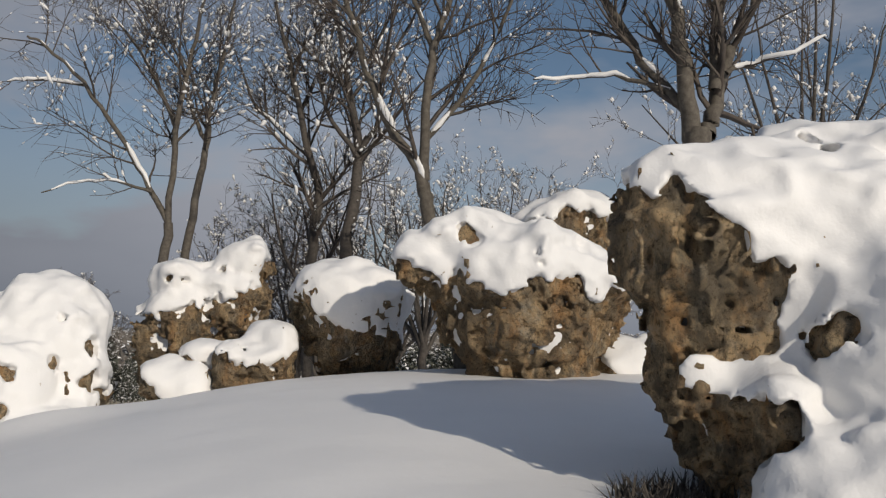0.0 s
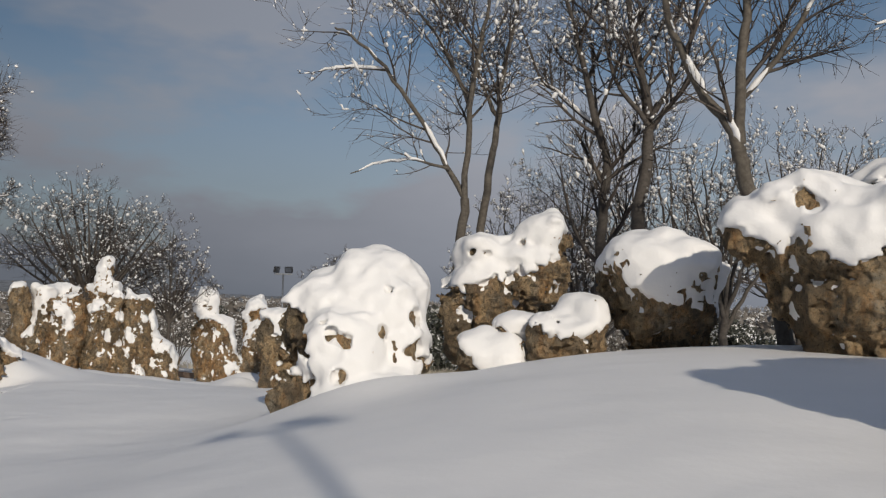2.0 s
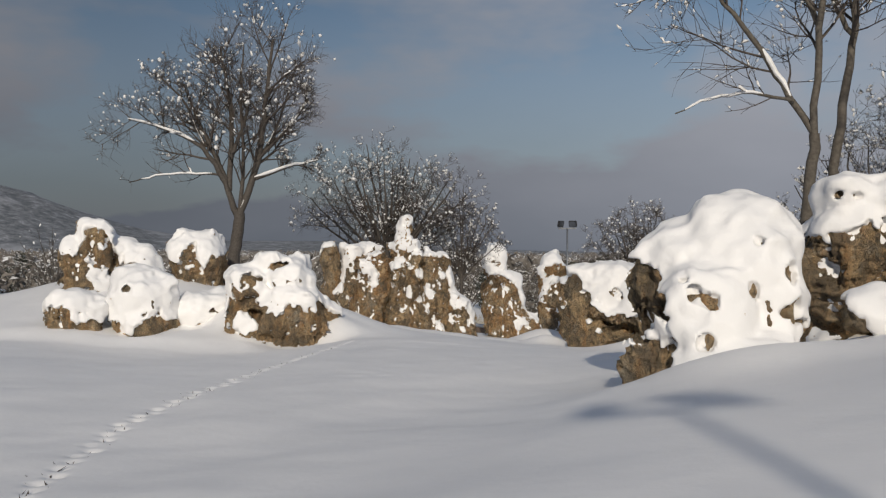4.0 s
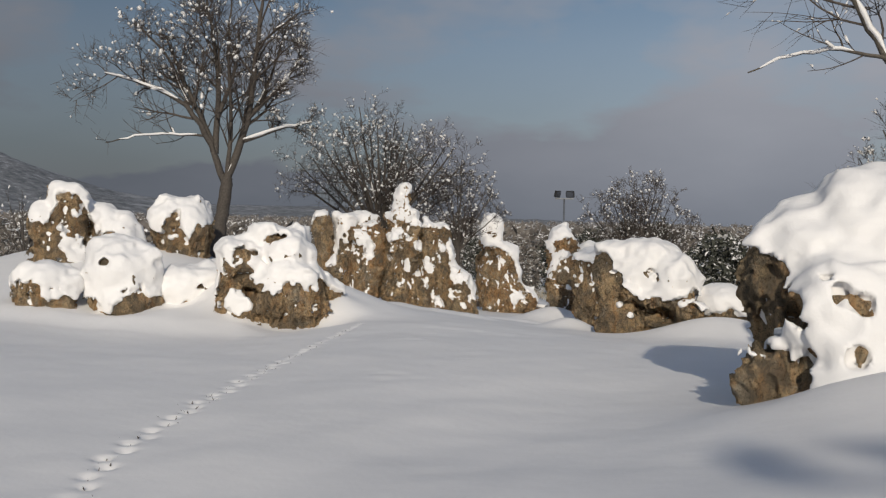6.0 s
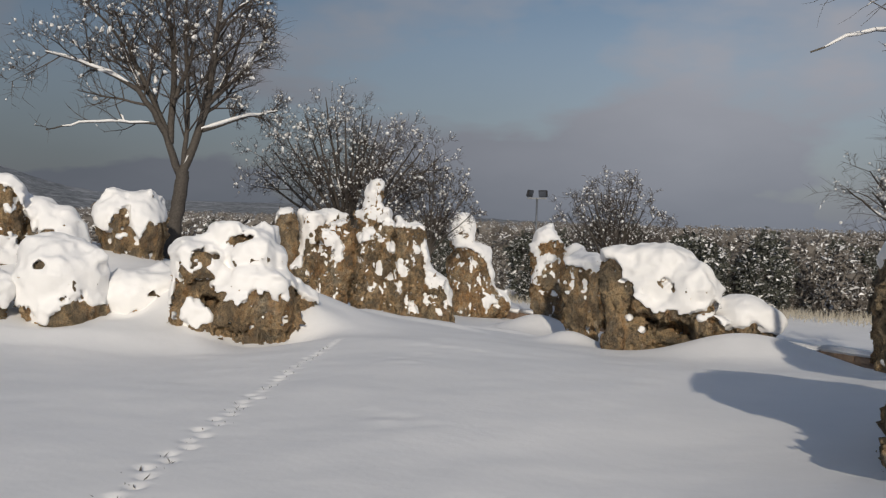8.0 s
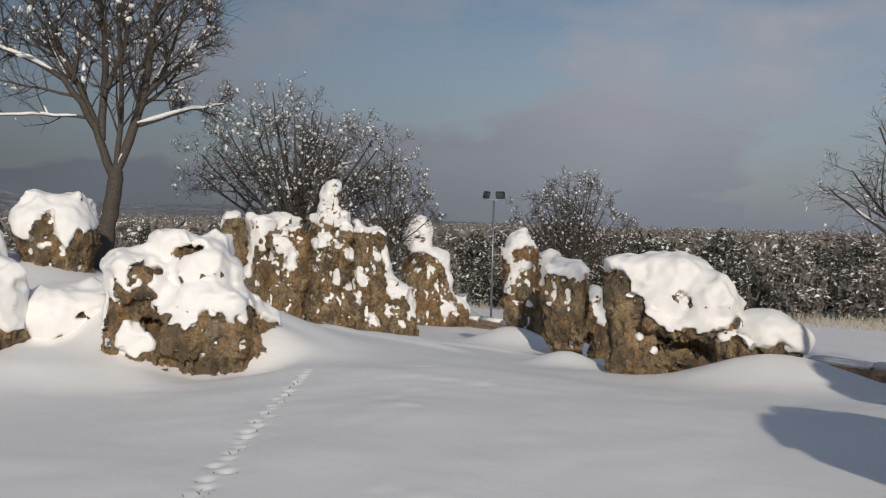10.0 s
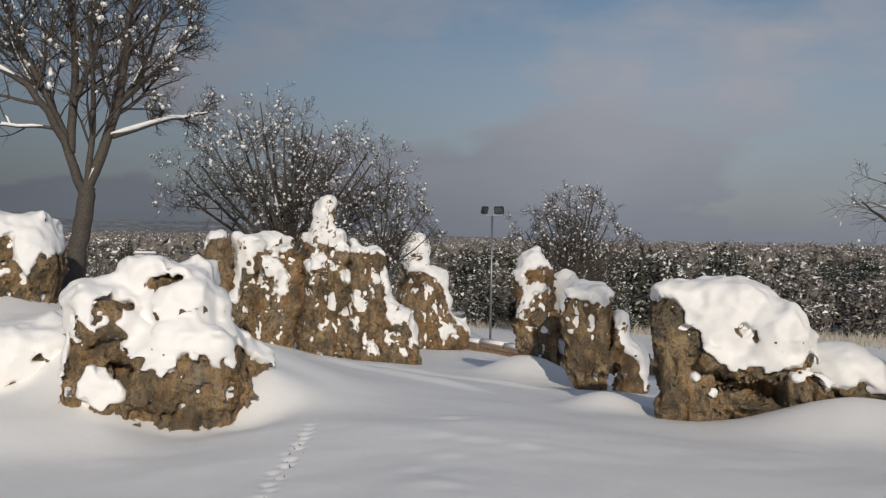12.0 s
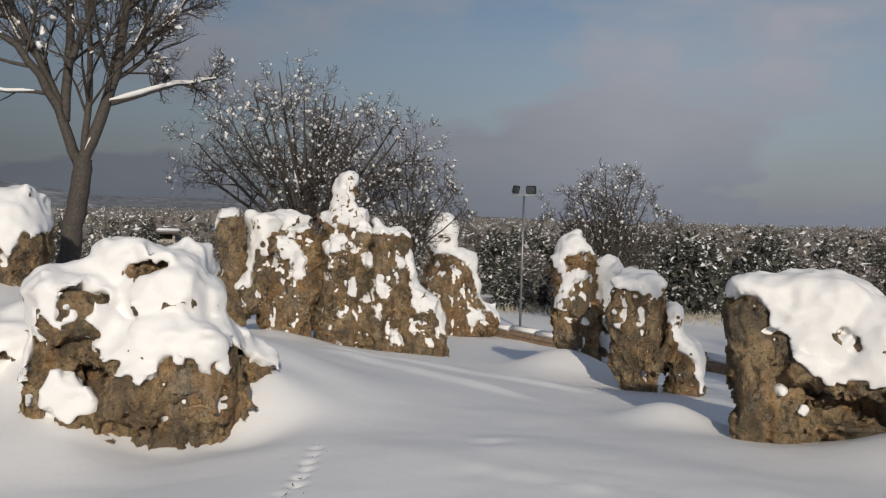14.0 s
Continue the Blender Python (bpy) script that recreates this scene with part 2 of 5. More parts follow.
def surface(field, origin, step, keep=None):
    """The zero surface of a field on a grid, as vertices and quads (surface nets)."""
    s = field < 0
    nx, ny, nz = field.shape
    corner = [(0, 0, 0), (1, 0, 0), (0, 1, 0), (1, 1, 0), (0, 0, 1), (1, 0, 1), (0, 1, 1), (1, 1, 1)]
    cnt = np.zeros((nx - 1, ny - 1, nz - 1), np.int8)
    for dx, dy, dz in corner:
        cnt += s[dx:nx - 1 + dx, dy:ny - 1 + dy, dz:nz - 1 + dz]
    active = np.argwhere((cnt > 0) & (cnt < 8))
    index = np.full(cnt.shape, -1, np.int32)
    index[tuple(active.T)] = np.arange(len(active))
    total, hits = np.zeros((len(active), 3)), np.zeros(len(active))
    for a in range(8):
        for b in range(a + 1, 8):
            ca, cb = np.array(corner[a]), np.array(corner[b])
            if np.abs(ca - cb).sum() != 1:
                continue
            fa, fb = field[tuple((active + ca).T)], field[tuple((active + cb).T)]
            cross = (fa < 0) != (fb < 0)
            t = np.where(cross, fa / np.where(cross, fa - fb, 1), 0)
            total += np.where(cross[:, None], ca + (cb - ca) * t[:, None], 0)
            hits += cross
    verts = (active + total / hits[:, None]) * step + origin
    quads = []
    for axis in range(3):
        u, v = (axis + 1) % 3, (axis + 2) % 3
        lo = [slice(0, n) for n in field.shape]
        hi = [slice(0, n) for n in field.shape]
        lo[axis], hi[axis] = slice(0, field.shape[axis] - 1), slice(1, field.shape[axis])
        sa, sb = s[tuple(lo)], s[tuple(hi)]
        e = np.argwhere(sa != sb)
        e = e[(e[:, u] > 0) & (e[:, v] > 0) & (e[:, u] < field.shape[u] - 1) & (e[:, v] < field.shape[v] - 1)]
        flip = sa[tuple(e.T)]
        du, dv = np.zeros(3, int), np.zeros(3, int)
        du[u], dv[v] = 1, 1
        q = np.stack([index[tuple((e - du - dv).T)], index[tuple((e - dv).T)], index[tuple(e.T)], index[tuple((e - du).T)]], 1)
        q[~flip] = q[~flip][:, ::-1]
        quads.append(q)
    quads = np.concatenate(quads)
    if keep is not None:
        ok = keep[tuple(np.clip(active, 0, None).T)]
        quads = quads[ok[quads].any(axis=1)]
        used = np.unique(quads)
        renum = np.full(len(verts), -1, np.int32)
        renum[used] = np.arange(len(used))
        verts, quads = verts[used], renum[quads]
    return verts, quads


WIND = np.array((0.42, -0.45, 0.79))  # the side on which the snow has settled
WIND /= np.linalg.norm(WIND)


def boulder(label, at, turn, blobs, step, snow=0.11, cover=0.35, patchy=0.35, bare=(), drifts=(), carve=(), mat=None, seed=1, rough=1.0, soft=0.09, slabby=0.0, wind=1.0, line=()):
    """A weathered boulder: blobs (x, y, z, rx, ry, rz, squareness) round a place on the plan, x along `turn` degrees; its snow lies where the surface faces up or into the wind, and above the (x, z) line where one is given."""
    c, s_ = math.cos(radians(turn)), math.sin(radians(turn))
    blobs = [tuple(b) + ((2.0,) if len(b) == 6 else ()) for b in blobs]
    lo = np.min([[b[i] - b[i + 3] for i in range(3)] for b in blobs], axis=0) - (snow + 0.16)
    hi = np.max([[b[i] + b[i + 3] for i in range(3)] for b in blobs], axis=0) + (snow + 0.16)
    n = np.ceil((hi - lo) / step).astype(int) + 1
    g = np.stack(np.meshgrid(*[lo[i] + np.arange(n[i]) * step for i in range(3)], indexing="ij"), -1).astype(np.float32)

    def shape(p):
        d = np.full(p.shape[:-1], 9.0, np.float32)
        for x, y, z, rx, ry, rz, e in blobs:
            r = np.array((rx, ry, rz), np.float32)
            q = np.abs(p - np.array((x, y, z), np.float32)) / r + np.float32(1e-4)
            q2 = q * q
            if e < 2.5:
                k0 = np.sqrt(q2.sum(-1))
                grad = np.sqrt((q2 / (r * r)).sum(-1)) / k0
            else:
                k0 = np.cbrt((q2 * q).sum(-1))
                grad = np.sqrt((q2 * q2 / (r * r)).sum(-1)) / (k0 * k0)
            di = (k0 - 1) / np.maximum(grad, 1e-3)
            h = np.clip(0.5 + 0.5 * (d - di) / soft, 0, 1)
            d = d * (1 - h) + di * h - soft * h * (1 - h)
        for x, y, z, rx, ry, rz in carve:
            q = (p - np.array((x, y, z), np.float32)) / np.array((rx, ry, rz), np.float32)
            d = np.maximum(d, -(np.sqrt((q ** 2).sum(-1)) - 1) * min(rx, ry, rz))
        return d

    rough_d = shape(g[::3, ::3, ::3])
    for ax in range(3):
        rough_d = np.repeat(rough_d, 3, ax)
    rough_d = rough_d[:n[0], :n[1], :n[2]]
    band = np.abs(rough_d) < snow + 0.30
    p = g[band]
    w = p + np.float32(0.085 * rough) * np.stack([vnoise(p, 2.1, seed + k) for k in (11, 12, 13)], -1)
    lump = shape(w) + 0.05 * rough * vnoise(p, 3.4, seed)
    tall = p * np.array((1, 1, 0.62), np.float32)
    crag = 0.12 * (0.26 - np.abs(vnoise(tall, 3.4, seed + 3))) + 0.15 * (np.abs(vnoise(tall, 7.0, seed + 4)) - 0.26) + 0.095 * (np.abs(vnoise(p, 15.0, seed + 5)) - 0.26) + 0.045 * vnoise(p, 30.0, seed + 15)
    if slabby:
        crag = crag + slabby * vnoise(p * np.array((0.35, 0.35, 1.0), np.float32), 9.0, seed + 8)
    lumps, stone = rough_d.copy(), rough_d.copy()
    lumps[band] = lump + 0.46 * rough * crag
    stone[band] = lump + rough * crag
    smooth_d = lumps
    for _ in range(2 if step > 0.027 else 3):
        for ax in range(3):
            smooth_d = (np.roll(smooth_d, 1, ax) + 2 * smooth_d + np.roll(smooth_d, -1, ax)) / 4
    gx, gy, gz_ = (a[band] for a in np.gradient(smooth_d, step))
    norm = np.maximum(np.sqrt(gx ** 2 + gy ** 2 + gz_ ** 2), 0.2)
    wx, wy = (WIND[0] * c + WIND[1] * s_) * wind, (-WIND[0] * s_ + WIND[1] * c) * wind
    wl = math.sqrt(wx * wx + wy * wy + WIND[2] ** 2)
    facing = (gx * wx + gy * wy + gz_ * WIND[2]) / wl / norm
    facing = facing + patchy * (0.6 * vnoise(p, 2.3, seed + 6) + 0.8 * vnoise(tall, 5.6, seed + 7) + 0.65 * vnoise(p, 13.0, seed + 9))
    if line:
        ragged = 0.10 * vnoise(p, 4.5, seed + 16) + 0.09 * vnoise(p, 11.0, seed + 17) + 0.05 * vnoise(p, 22.0, seed + 18)
        edge = np.interp(p[:, 0] + 0.05 * vnoise(p, 7.0, seed + 19), [q[0] for q in line], [q[1] for q in line])
        facing = 0.85 * facing + 1.05 * np.tanh((p[:, 2] - edge + ragged) / 0.075)
    deep = np.array((1, 0.45, 1) if line else (1, 1, 1), np.float32)
    wobble = 1 + 0.45 * vnoise(p, 8.0, seed + 20) + 0.3 * vnoise(p, 19.0, seed + 21)
    for x, y, z, r in bare:
        facing = facing - 1.9 * np.exp(-(((p - np.array((x, y, z), np.float32)) * deep) ** 2).sum(-1) / (r * wobble) ** 2)
    for x, y, z, r in drifts:
        facing = facing + 1.9 * np.exp(-(((p - np.array((x, y, z), np.float32)) * deep) ** 2).sum(-1) / (r * wobble) ** 2)
    up = np.clip(gz_ / norm, 0, 1)
    thick = (snow * (0.45 + 0.55 * up) * (1 + 0.38 * vnoise(p, 3.1, seed + 10) + 0.16 * vnoise(p, 9.0, seed + 22)) + 0.04) * smoothstep(cover - 0.10, cover + 0.24, facing) - 0.04
    drape = smooth_d.copy()
    drape[band] -= thick
    drape[~band & (rough_d > 0)] = 0.3
    thing = new("boulder")
    thing.matrix_world = pose(at[0], at[1], 0, 0, 0, turn)
    tagged(thing, label, "boulder", "boulders")
    buried = np.zeros(stone.shape, bool)
    buried[band] = thick > 0.02
    buried &= drape < -0.06
    v, f = surface(stone, lo, step, ~buried[:-1, :-1, :-1])
    piece("stone", mesh_from("stone", v, f, mat or ROCK), thing)
    if snow > 0:
        v, f = surface(drape, lo, step, (stone > -0.03)[:-1, :-1, :-1])
        if len(f):
            piece("snow_cap", mesh_from("snow_cap", v, f, SNOW), thing, "thick soft white snow")
    return thing


# ---- ground ----
TRAIL = [(-5.2, 2.6), (-6.06, 3.5), (-7.48, 5.0), (-8.12, 6.01), (-9.96, 9.05), (-10.74, 10.33), (-11.4, 11.6)]
OLD_STEPS = [(-7.75, 7.75), (-8.05, 8.0), (-9.5, 10.6), (-9.2, 10.2), (-9.9, 11.3), (-9.45, 11.6), (-10.3, 12.3)]


def ground_z(x, y):
    z = 0.98 * np.exp(-np.abs((x - 0.9) / np.where(x < 0.9, 5.07, 7.0)) ** 3.7 - ((y - 8.6) / np.where(y < 8.6, 6.6, 5.6)) ** 2)
    fall = np.clip(y + 0.10 * np.clip(x + 14, -30, 8) - 12.0, 0, None)
    z = z - 2.45 * (1 - np.exp(-(fall / 13.5) ** 1.35))
    z = z + 0.9 * np.exp(-((x + 19) / 3.5) ** 2 - ((y - 13) / 3.2) ** 2)
    z = z - 0.18 * np.exp(-((x + 13) / 3.0) ** 2 - ((y - 10) / 4.0) ** 2)
    z = z + 0.42 * np.exp(-((x + 13.7) / 1.3) ** 2 - ((y - 13.1) / 1.2) ** 2)
    z = z + 0.50 * np.exp(-((x + 15.0) / 0.95) ** 2 - ((y - 12.2) / 0.95) ** 2)
    z = z + 0.22 * np.exp(-((x + 7.4) / 1.0) ** 2 - ((y - 14.4) / 0.8) ** 2)
    z = z + 0.20 * np.exp(-((x + 9.8) / 0.45) ** 2 - ((y - 14.9) / 0.4) ** 2)
    z = z + 0.16 * np.exp(-((x + 3.9) / 0.8) ** 2 - ((y - 7.5) / 0.5) ** 2)
    z = z - 0.17 * np.exp(-((x + 12.7) / 0.6) ** 2 - ((y - 11.3) / 0.55) ** 2)
    z = z + 0.12 * np.exp(-((x + 12.6) / 0.45) ** 2 - ((y - 12.4) / 0.45) ** 2) - 0.14 * np.exp(-((x + 12.25) / 0.4) ** 2 - ((y - 11.8) / 0.4) ** 2)
    z = z + 0.36 * np.exp(-((x + 13.95) / 0.55) ** 2 - ((y - 11.75) / 0.6) ** 2)
    z = z + 0.24 * np.exp(-((x + 6.9) / 1.0) ** 2 - ((y - 14.75) / 0.8) ** 2)
    z = z + 0.18 * np.exp(-((x + 17.8) / 0.8) ** 2 - ((y - 18.6) / 0.8) ** 2)
    z = z + 0.45 * np.exp(-((x + 12.85) / 0.9) ** 2 - ((y - 20.1) / 0.9) ** 2)
    front = 0.555 * (x + 14.3) - 0.832 * (y - 10.1)  # a trough in front of the bank along the row of boulders
    along = 0.832 * (x + 14.3) + 0.555 * (y - 10.1)
    z = z - 0.12 * smoothstep(0.0, 0.9, front) * np.exp(-(np.clip(front - 0.9, 0, None) / 2.2) ** 2) * smoothstep(-4.5, -2.5, along) * smoothstep(3.4, 1.2, along)
    z = z - 0.20 * np.exp(-((x + 15.3) / 0.6) ** 2 - ((y - 10.1) / 0.6) ** 2) - 0.15 * np.exp(-((x + 14.7) / 0.4) ** 2 - ((y - 11.0) / 0.4) ** 2)
    p = np.stack([x, y, np.zeros_like(x)], -1)
    z = z + 0.05 * vnoise(p, 0.45, 2) + 0.018 * vnoise(p, 1.3, 3) + 0.005 * vnoise(p, 4.0, 4)
    return z


def gz(x, y):
    return float(ground_z(np.array([float(x)]), np.array([float(y)]))[0])


def axis_steps(fine0, fine1, fine, mid0, mid1, mid, reach):
    a = list(np.arange(fine0, fine1, fine))
    v, st = a[-1], fine
    while v < reach:
        st = min(max(st * 1.06, mid if v > mid1 else fine), 400) if v > mid1 else min(st * 1.1, mid)
        v += st
        a.append(v)
    v, st = a[0], fine
    while v > -reach:
        st = st * 1.06 if v < mid0 else min(st * 1.1, mid)
        v -= st
        a.insert(0, v)
    return np.array(a)


xs = axis_steps(-12.2, -4.8, 0.036, -19.0, 3.5, 0.09, 2500.0)
ys = axis_steps(2.2, 13.0, 0.036, -1.0, 22.0, 0.09, 2500.0)
GX, GY = np.meshgrid(xs, ys, indexing="ij")
GZ = ground_z(GX, GY)
rs = np.random.RandomState(5)
for (x0, y0), (x1, y1) in zip(TRAIL, TRAIL[1:]):
    count = int(math.hypot(x1 - x0, y1 - y0) / 0.16)
    for k in range(count):
        t = (k + 0.5) / count
        side = 0.025 * (1 if k % 2 else -1) + rs.normal(0, 0.015)
        L = math.hypot(x1 - x0, y1 - y0)
        px, py = x0 + (x1 - x0) * t - (y1 - y0) / L * side, y0 + (y1 - y0) * t + (x1 - x0) / L * side
        r = ((GX - px) ** 2 + (GY - py) ** 2)
        GZ -= rs.uniform(0.022, 0.055) * np.exp(-r / 0.0013)
for px, py in OLD_STEPS:
    for k in range(3):
        qx, qy = px + rs.normal(0, 0.12), py + rs.normal(0, 0.12)
        GZ -= 0.008 * np.exp(-((GX - qx) ** 2 + (GY - qy) ** 2) / 0.010)
        GZ += 0.006 * np.exp(-((GX - qx + 0.1) ** 2 + (GY - qy - 0.1) ** 2) / 0.02)
for a, b, off in (((-16.5, 18.2), (-11.4, 17.0), 0.0), ((-15.2, 16.7), (-11.5, 15.3), 0.0)):  # two shallow wheel-like furrows
    dx, dy = b[0] - a[0], b[1] - a[1]
    L = math.hypot(dx, dy)
    along = ((GX - a[0]) * dx + (GY - a[1]) * dy) / L
    across = ((GX - a[0]) * -dy + (GY - a[1]) * dx) / L
    GZ += 0.065 * np.exp(-(across / 0.11) ** 2) * smoothstep(-0.6, 0.6, along) * smoothstep(L + 0.6, L - 0.6, along)
idx = np.arange(GX.size).reshape(GX.shape)
quads = np.stack([idx[:-1, :-1].ravel(), idx[1:, :-1].ravel(), idx[1:, 1:].ravel(), idx[:-1, 1:].ravel()], 1)
ground = piece("ground", mesh_from("ground", np.stack([GX.ravel(), GY.ravel(), GZ.ravel()], 1), quads, FIELD))
tagged(ground, "deep untouched white snow with a footprint trail", "snow ground", kind="structure")

stalks = []  # short dark blades in the prints, added to darken the sunlit dents
for (x0, y0), (x1, y1) in zip(TRAIL, TRAIL[1:]):
    L = math.hypot(x1 - x0, y1 - y0)
    for k in range(int(L / 0.07)):
        t = rs.rand()
        cx, cy = x0 + (x1 - x0) * t + rs.normal(0, 0.04), y0 + (y1 - y0) * t + rs.normal(0, 0.04)
        cz, a, h = gz(cx, cy), rs.rand() * 6.28, rs.uniform(0.002, 0.016)
        stalks += [(cx - 0.012 * math.cos(a), cy - 0.012 * math.sin(a), cz - 0.03), (cx + 0.012 * math.cos(a), cy + 0.012 * math.sin(a), cz - 0.03), (cx + rs.normal(0, 0.03), cy + rs.normal(0, 0.03), cz + h)]
tagged(piece("trail_stalks", mesh_from("trail_stalks", np.array(stalks), np.arange(len(stalks)).reshape(-1, 3), BARK_DARK, False)), "dark grass stalks added to darken the footprint trail", "grass", kind="stuff")

# ---- boulders ----
S = 0.026
# the overhanging boulder beside the first step of the walk
boulder("tall overhanging brown limestone boulder half buried in snow", (0.364, 4.138), -11, [
    (0.22, 0.42, 1.63, 0.34, 0.42, 0.30, 2.6), (0.28, 0.42, 1.25, 0.36, 0.38, 0.36, 2.6), (0.36, 0.42, 0.92, 0.29, 0.36, 0.36, 2.6), (0.46, 0.42, 0.55, 0.28, 0.32, 0.40, 2.6),
    (0.66, 0.50, 1.50, 0.44, 0.5, 0.36), (0.88, 0.25, 1.15, 0.44, 0.48, 0.44), (0.74, 0.80, 1.82, 0.42, 0.45, 0.31), (1.1, 0.9, 1.84, 0.45, 0.5, 0.32), (1.6, 1.0, 1.80, 0.5, 0.5, 0.45), (0.42, 0.05, 0.97, 0.15, 0.16, 0.12), (0.72, -0.10, 0.58, 0.42, 0.36, 0.42), (1.5, 0.6, 0.9, 0.5, 0.5, 0.6)],
    0.019, 0.085, 0.15, 0.18, bare=[(0.42, -0.09, 0.96, 0.09), (0.62, -0.02, 1.28, 0.10), (0.56, 0.05, 1.22, 0.08), (0.52, 0.08, 1.72, 0.03), (0.58, 0.40, 2.05, 0.06), (0.65, 0.40, 1.97, 0.06), (1.25, 0.5, 1.82, 0.10), (0.62, -0.42, 0.60, 0.05), (0.85, -0.05, 1.50, 0.05), (0.36, 0.0, 0.88, 0.10)],
    drifts=[(0.18, 0.03, 1.09, 0.09), (0.30, -0.02, 1.11, 0.10), (0.42, -0.06, 1.11, 0.10), (-0.08, 0.12, 1.82, 0.05), (0.38, -0.12, 0.72, 0.13), (0.46, -0.2, 0.80, 0.13), (0.5, -0.3, 0.6, 0.25), (0.7, -0.4, 0.5, 0.3)],
    line=[(-0.3, 1.92), (-0.12, 1.87), (0.08, 1.80), (0.24, 1.65), (0.34, 1.56), (0.41, 1.46), (0.45, 1.2), (0.49, 0.9), (0.54, 0.3), (2.5, 0.2)], mat=ROCK_GREY, seed=3, rough=0.75)
boulder("large pale limestone boulder leaning over the mound, snow-capped", (0.0, 7.7), -2, [
    (-0.1, 0.40, 1.72, 0.78, 0.66, 0.36, 2.2), (-0.40, 0.35, 1.95, 0.40, 0.45, 0.28), (0.40, 0.40, 1.62, 0.40, 0.5, 0.34), (-0.76, 0.35, 1.80, 0.26, 0.4, 0.24), (0.02, 0.40, 1.30, 0.68, 0.58, 0.42, 2.4), (0.03, 0.45, 0.95, 0.58, 0.5, 0.38)],
    0.023, 0.10, 0.15, 0.22, bare=[(-0.46, -0.05, 2.06, 0.11), (-0.38, -0.08, 2.02, 0.08), (0.10, -0.25, 1.88, 0.04), (0.14, -0.26, 1.80, 0.035)], drifts=[(-0.68, -0.1, 1.78, 0.08)],
    line=[(-1.05, 1.84), (-0.7, 1.86), (-0.6, 1.66), (-0.33, 1.60), (-0.11, 1.55), (0.0, 1.66), (0.14, 1.68), (0.31, 1.68), (0.42, 1.80), (0.47, 1.48), (0.60, 1.46), (0.68, 1.62), (0.85, 1.66)], mat=ROCK, seed=8, rough=0.85, wind=1.4)
boulder("low dark stone in the gap behind the mound", (0.95, 8.4), 0, [(0.0, 0.2, 0.85, 0.5, 0.4, 0.38), (0.5, 0.3, 0.95, 0.5, 0.4, 0.4)], 0.035, 0.08, 0.45, 0.4, mat=ROCK_GREY, seed=61, rough=0.7)
boulder("limestone boulder with a snow hood behind a larger one", (0.36, 8.79), -5, [
    (-0.06, 0.3, 2.20, 0.42, 0.42, 0.26), (0.26, 0.3, 2.22, 0.25, 0.36, 0.30, 2.6), (0.2, 0.3, 1.8, 0.32, 0.4, 0.5, 2.6)], S, 0.10, 0.15, 0.2, mat=ROCK_GREY, seed=9, rough=0.7, line=[(-0.5, 2.18), (-0.05, 2.26), (0.1, 2.38), (0.3, 2.40), (0.42, 2.34), (0.6, 2.36)])
boulder("round boulder half in shadow with snow draped over it", (-1.4, 9.2), 8, [
    (-0.2, 0.3, 1.53, 0.57, 0.55, 0.36), (-0.14, 0.3, 1.20, 0.44, 0.46, 0.34, 2.3), (-0.1, 0.45, 0.85, 0.32, 0.36, 0.3)], S, 0.10, 0.15, 0.25, mat=ROCK_GREY, seed=14, rough=0.85, wind=1.4,
    line=[(-0.85, 1.60), (-0.6, 1.50), (-0.48, 1.34), (-0.2, 1.27), (0.0, 1.36), (0.2, 1.24), (0.45, 1.05)])
boulder("small brown boulder with a sloping snow cap", (-2.2, 8.7), 14, [(-0.19, 0.25, 0.86, 0.32, 0.32, 0.22, 2.6), (-0.02, 0.35, 1.08, 0.19, 0.28, 0.22)], S, 0.09, 0.15, 0.22, mat=ROCK, seed=15, rough=0.8, line=[(-0.6, 1.08), (-0.25, 1.05), (0.0, 1.03), (0.2, 1.12)])
boulder("little grey stone topped with snow", (-2.75, 8.85), 16, [(-0.12, 0.15, 1.0, 0.20, 0.22, 0.13), (-0.08, 0.2, 0.8, 0.2, 0.2, 0.2)], S, 0.08, 0.15, 0.25, mat=ROCK_GREY, seed=16, rough=0.6, line=[(-0.35, 1.05), (-0.2, 0.98), (0.1, 0.88)])
boulder("low stone almost buried in snow", (-3.1, 8.65), 18, [(-0.08, 0.15, 0.80, 0.22, 0.22, 0.17), (0.12, 0.1, 0.66, 0.2, 0.2, 0.22)], S, 0.08, 0.15, 0.3, mat=ROCK_GREY, seed=17, rough=0.7, line=[(-0.4, 0.98), (-0.22, 0.80), (-0.1, 0.62), (0.3, 0.55)])
boulder("twin-peaked limestone boulder with snow on both tops", (-3.4, 10.7), 18, [
    (-0.33, 0.3, 1.36, 0.46, 0.5, 0.50, 2.4), (0.14, 0.3, 1.62, 0.50, 0.5, 0.40, 2.2), (0.36, 0.3, 2.02, 0.28, 0.35, 0.28, 2.4), (-0.40, 0.3, 1.82, 0.30, 0.38, 0.20), (-0.48, 0.3, 0.95, 0.36, 0.4, 0.45, 2.6), (0.05, 0.5, 1.0, 0.4, 0.4, 0.5)],
    S, 0.10, 0.15, 0.26, bare=[(-0.50, -0.02, 1.86, 0.07), (-0.36, -0.08, 1.84, 0.07), (0.05, -0.02, 1.98, 0.08), (0.14, -0.02, 2.26, 0.07), (0.60, 0.1, 2.0, 0.13)], mat=ROCK, seed=21, rough=0.85, slabby=0.05, wind=1.4,
    line=[(-0.85, 1.46), (-0.5, 1.54), (-0.26, 1.62), (0.1, 1.64), (0.4, 1.76), (0.53, 1.95), (0.62, 2.18), (0.75, 2.3)])
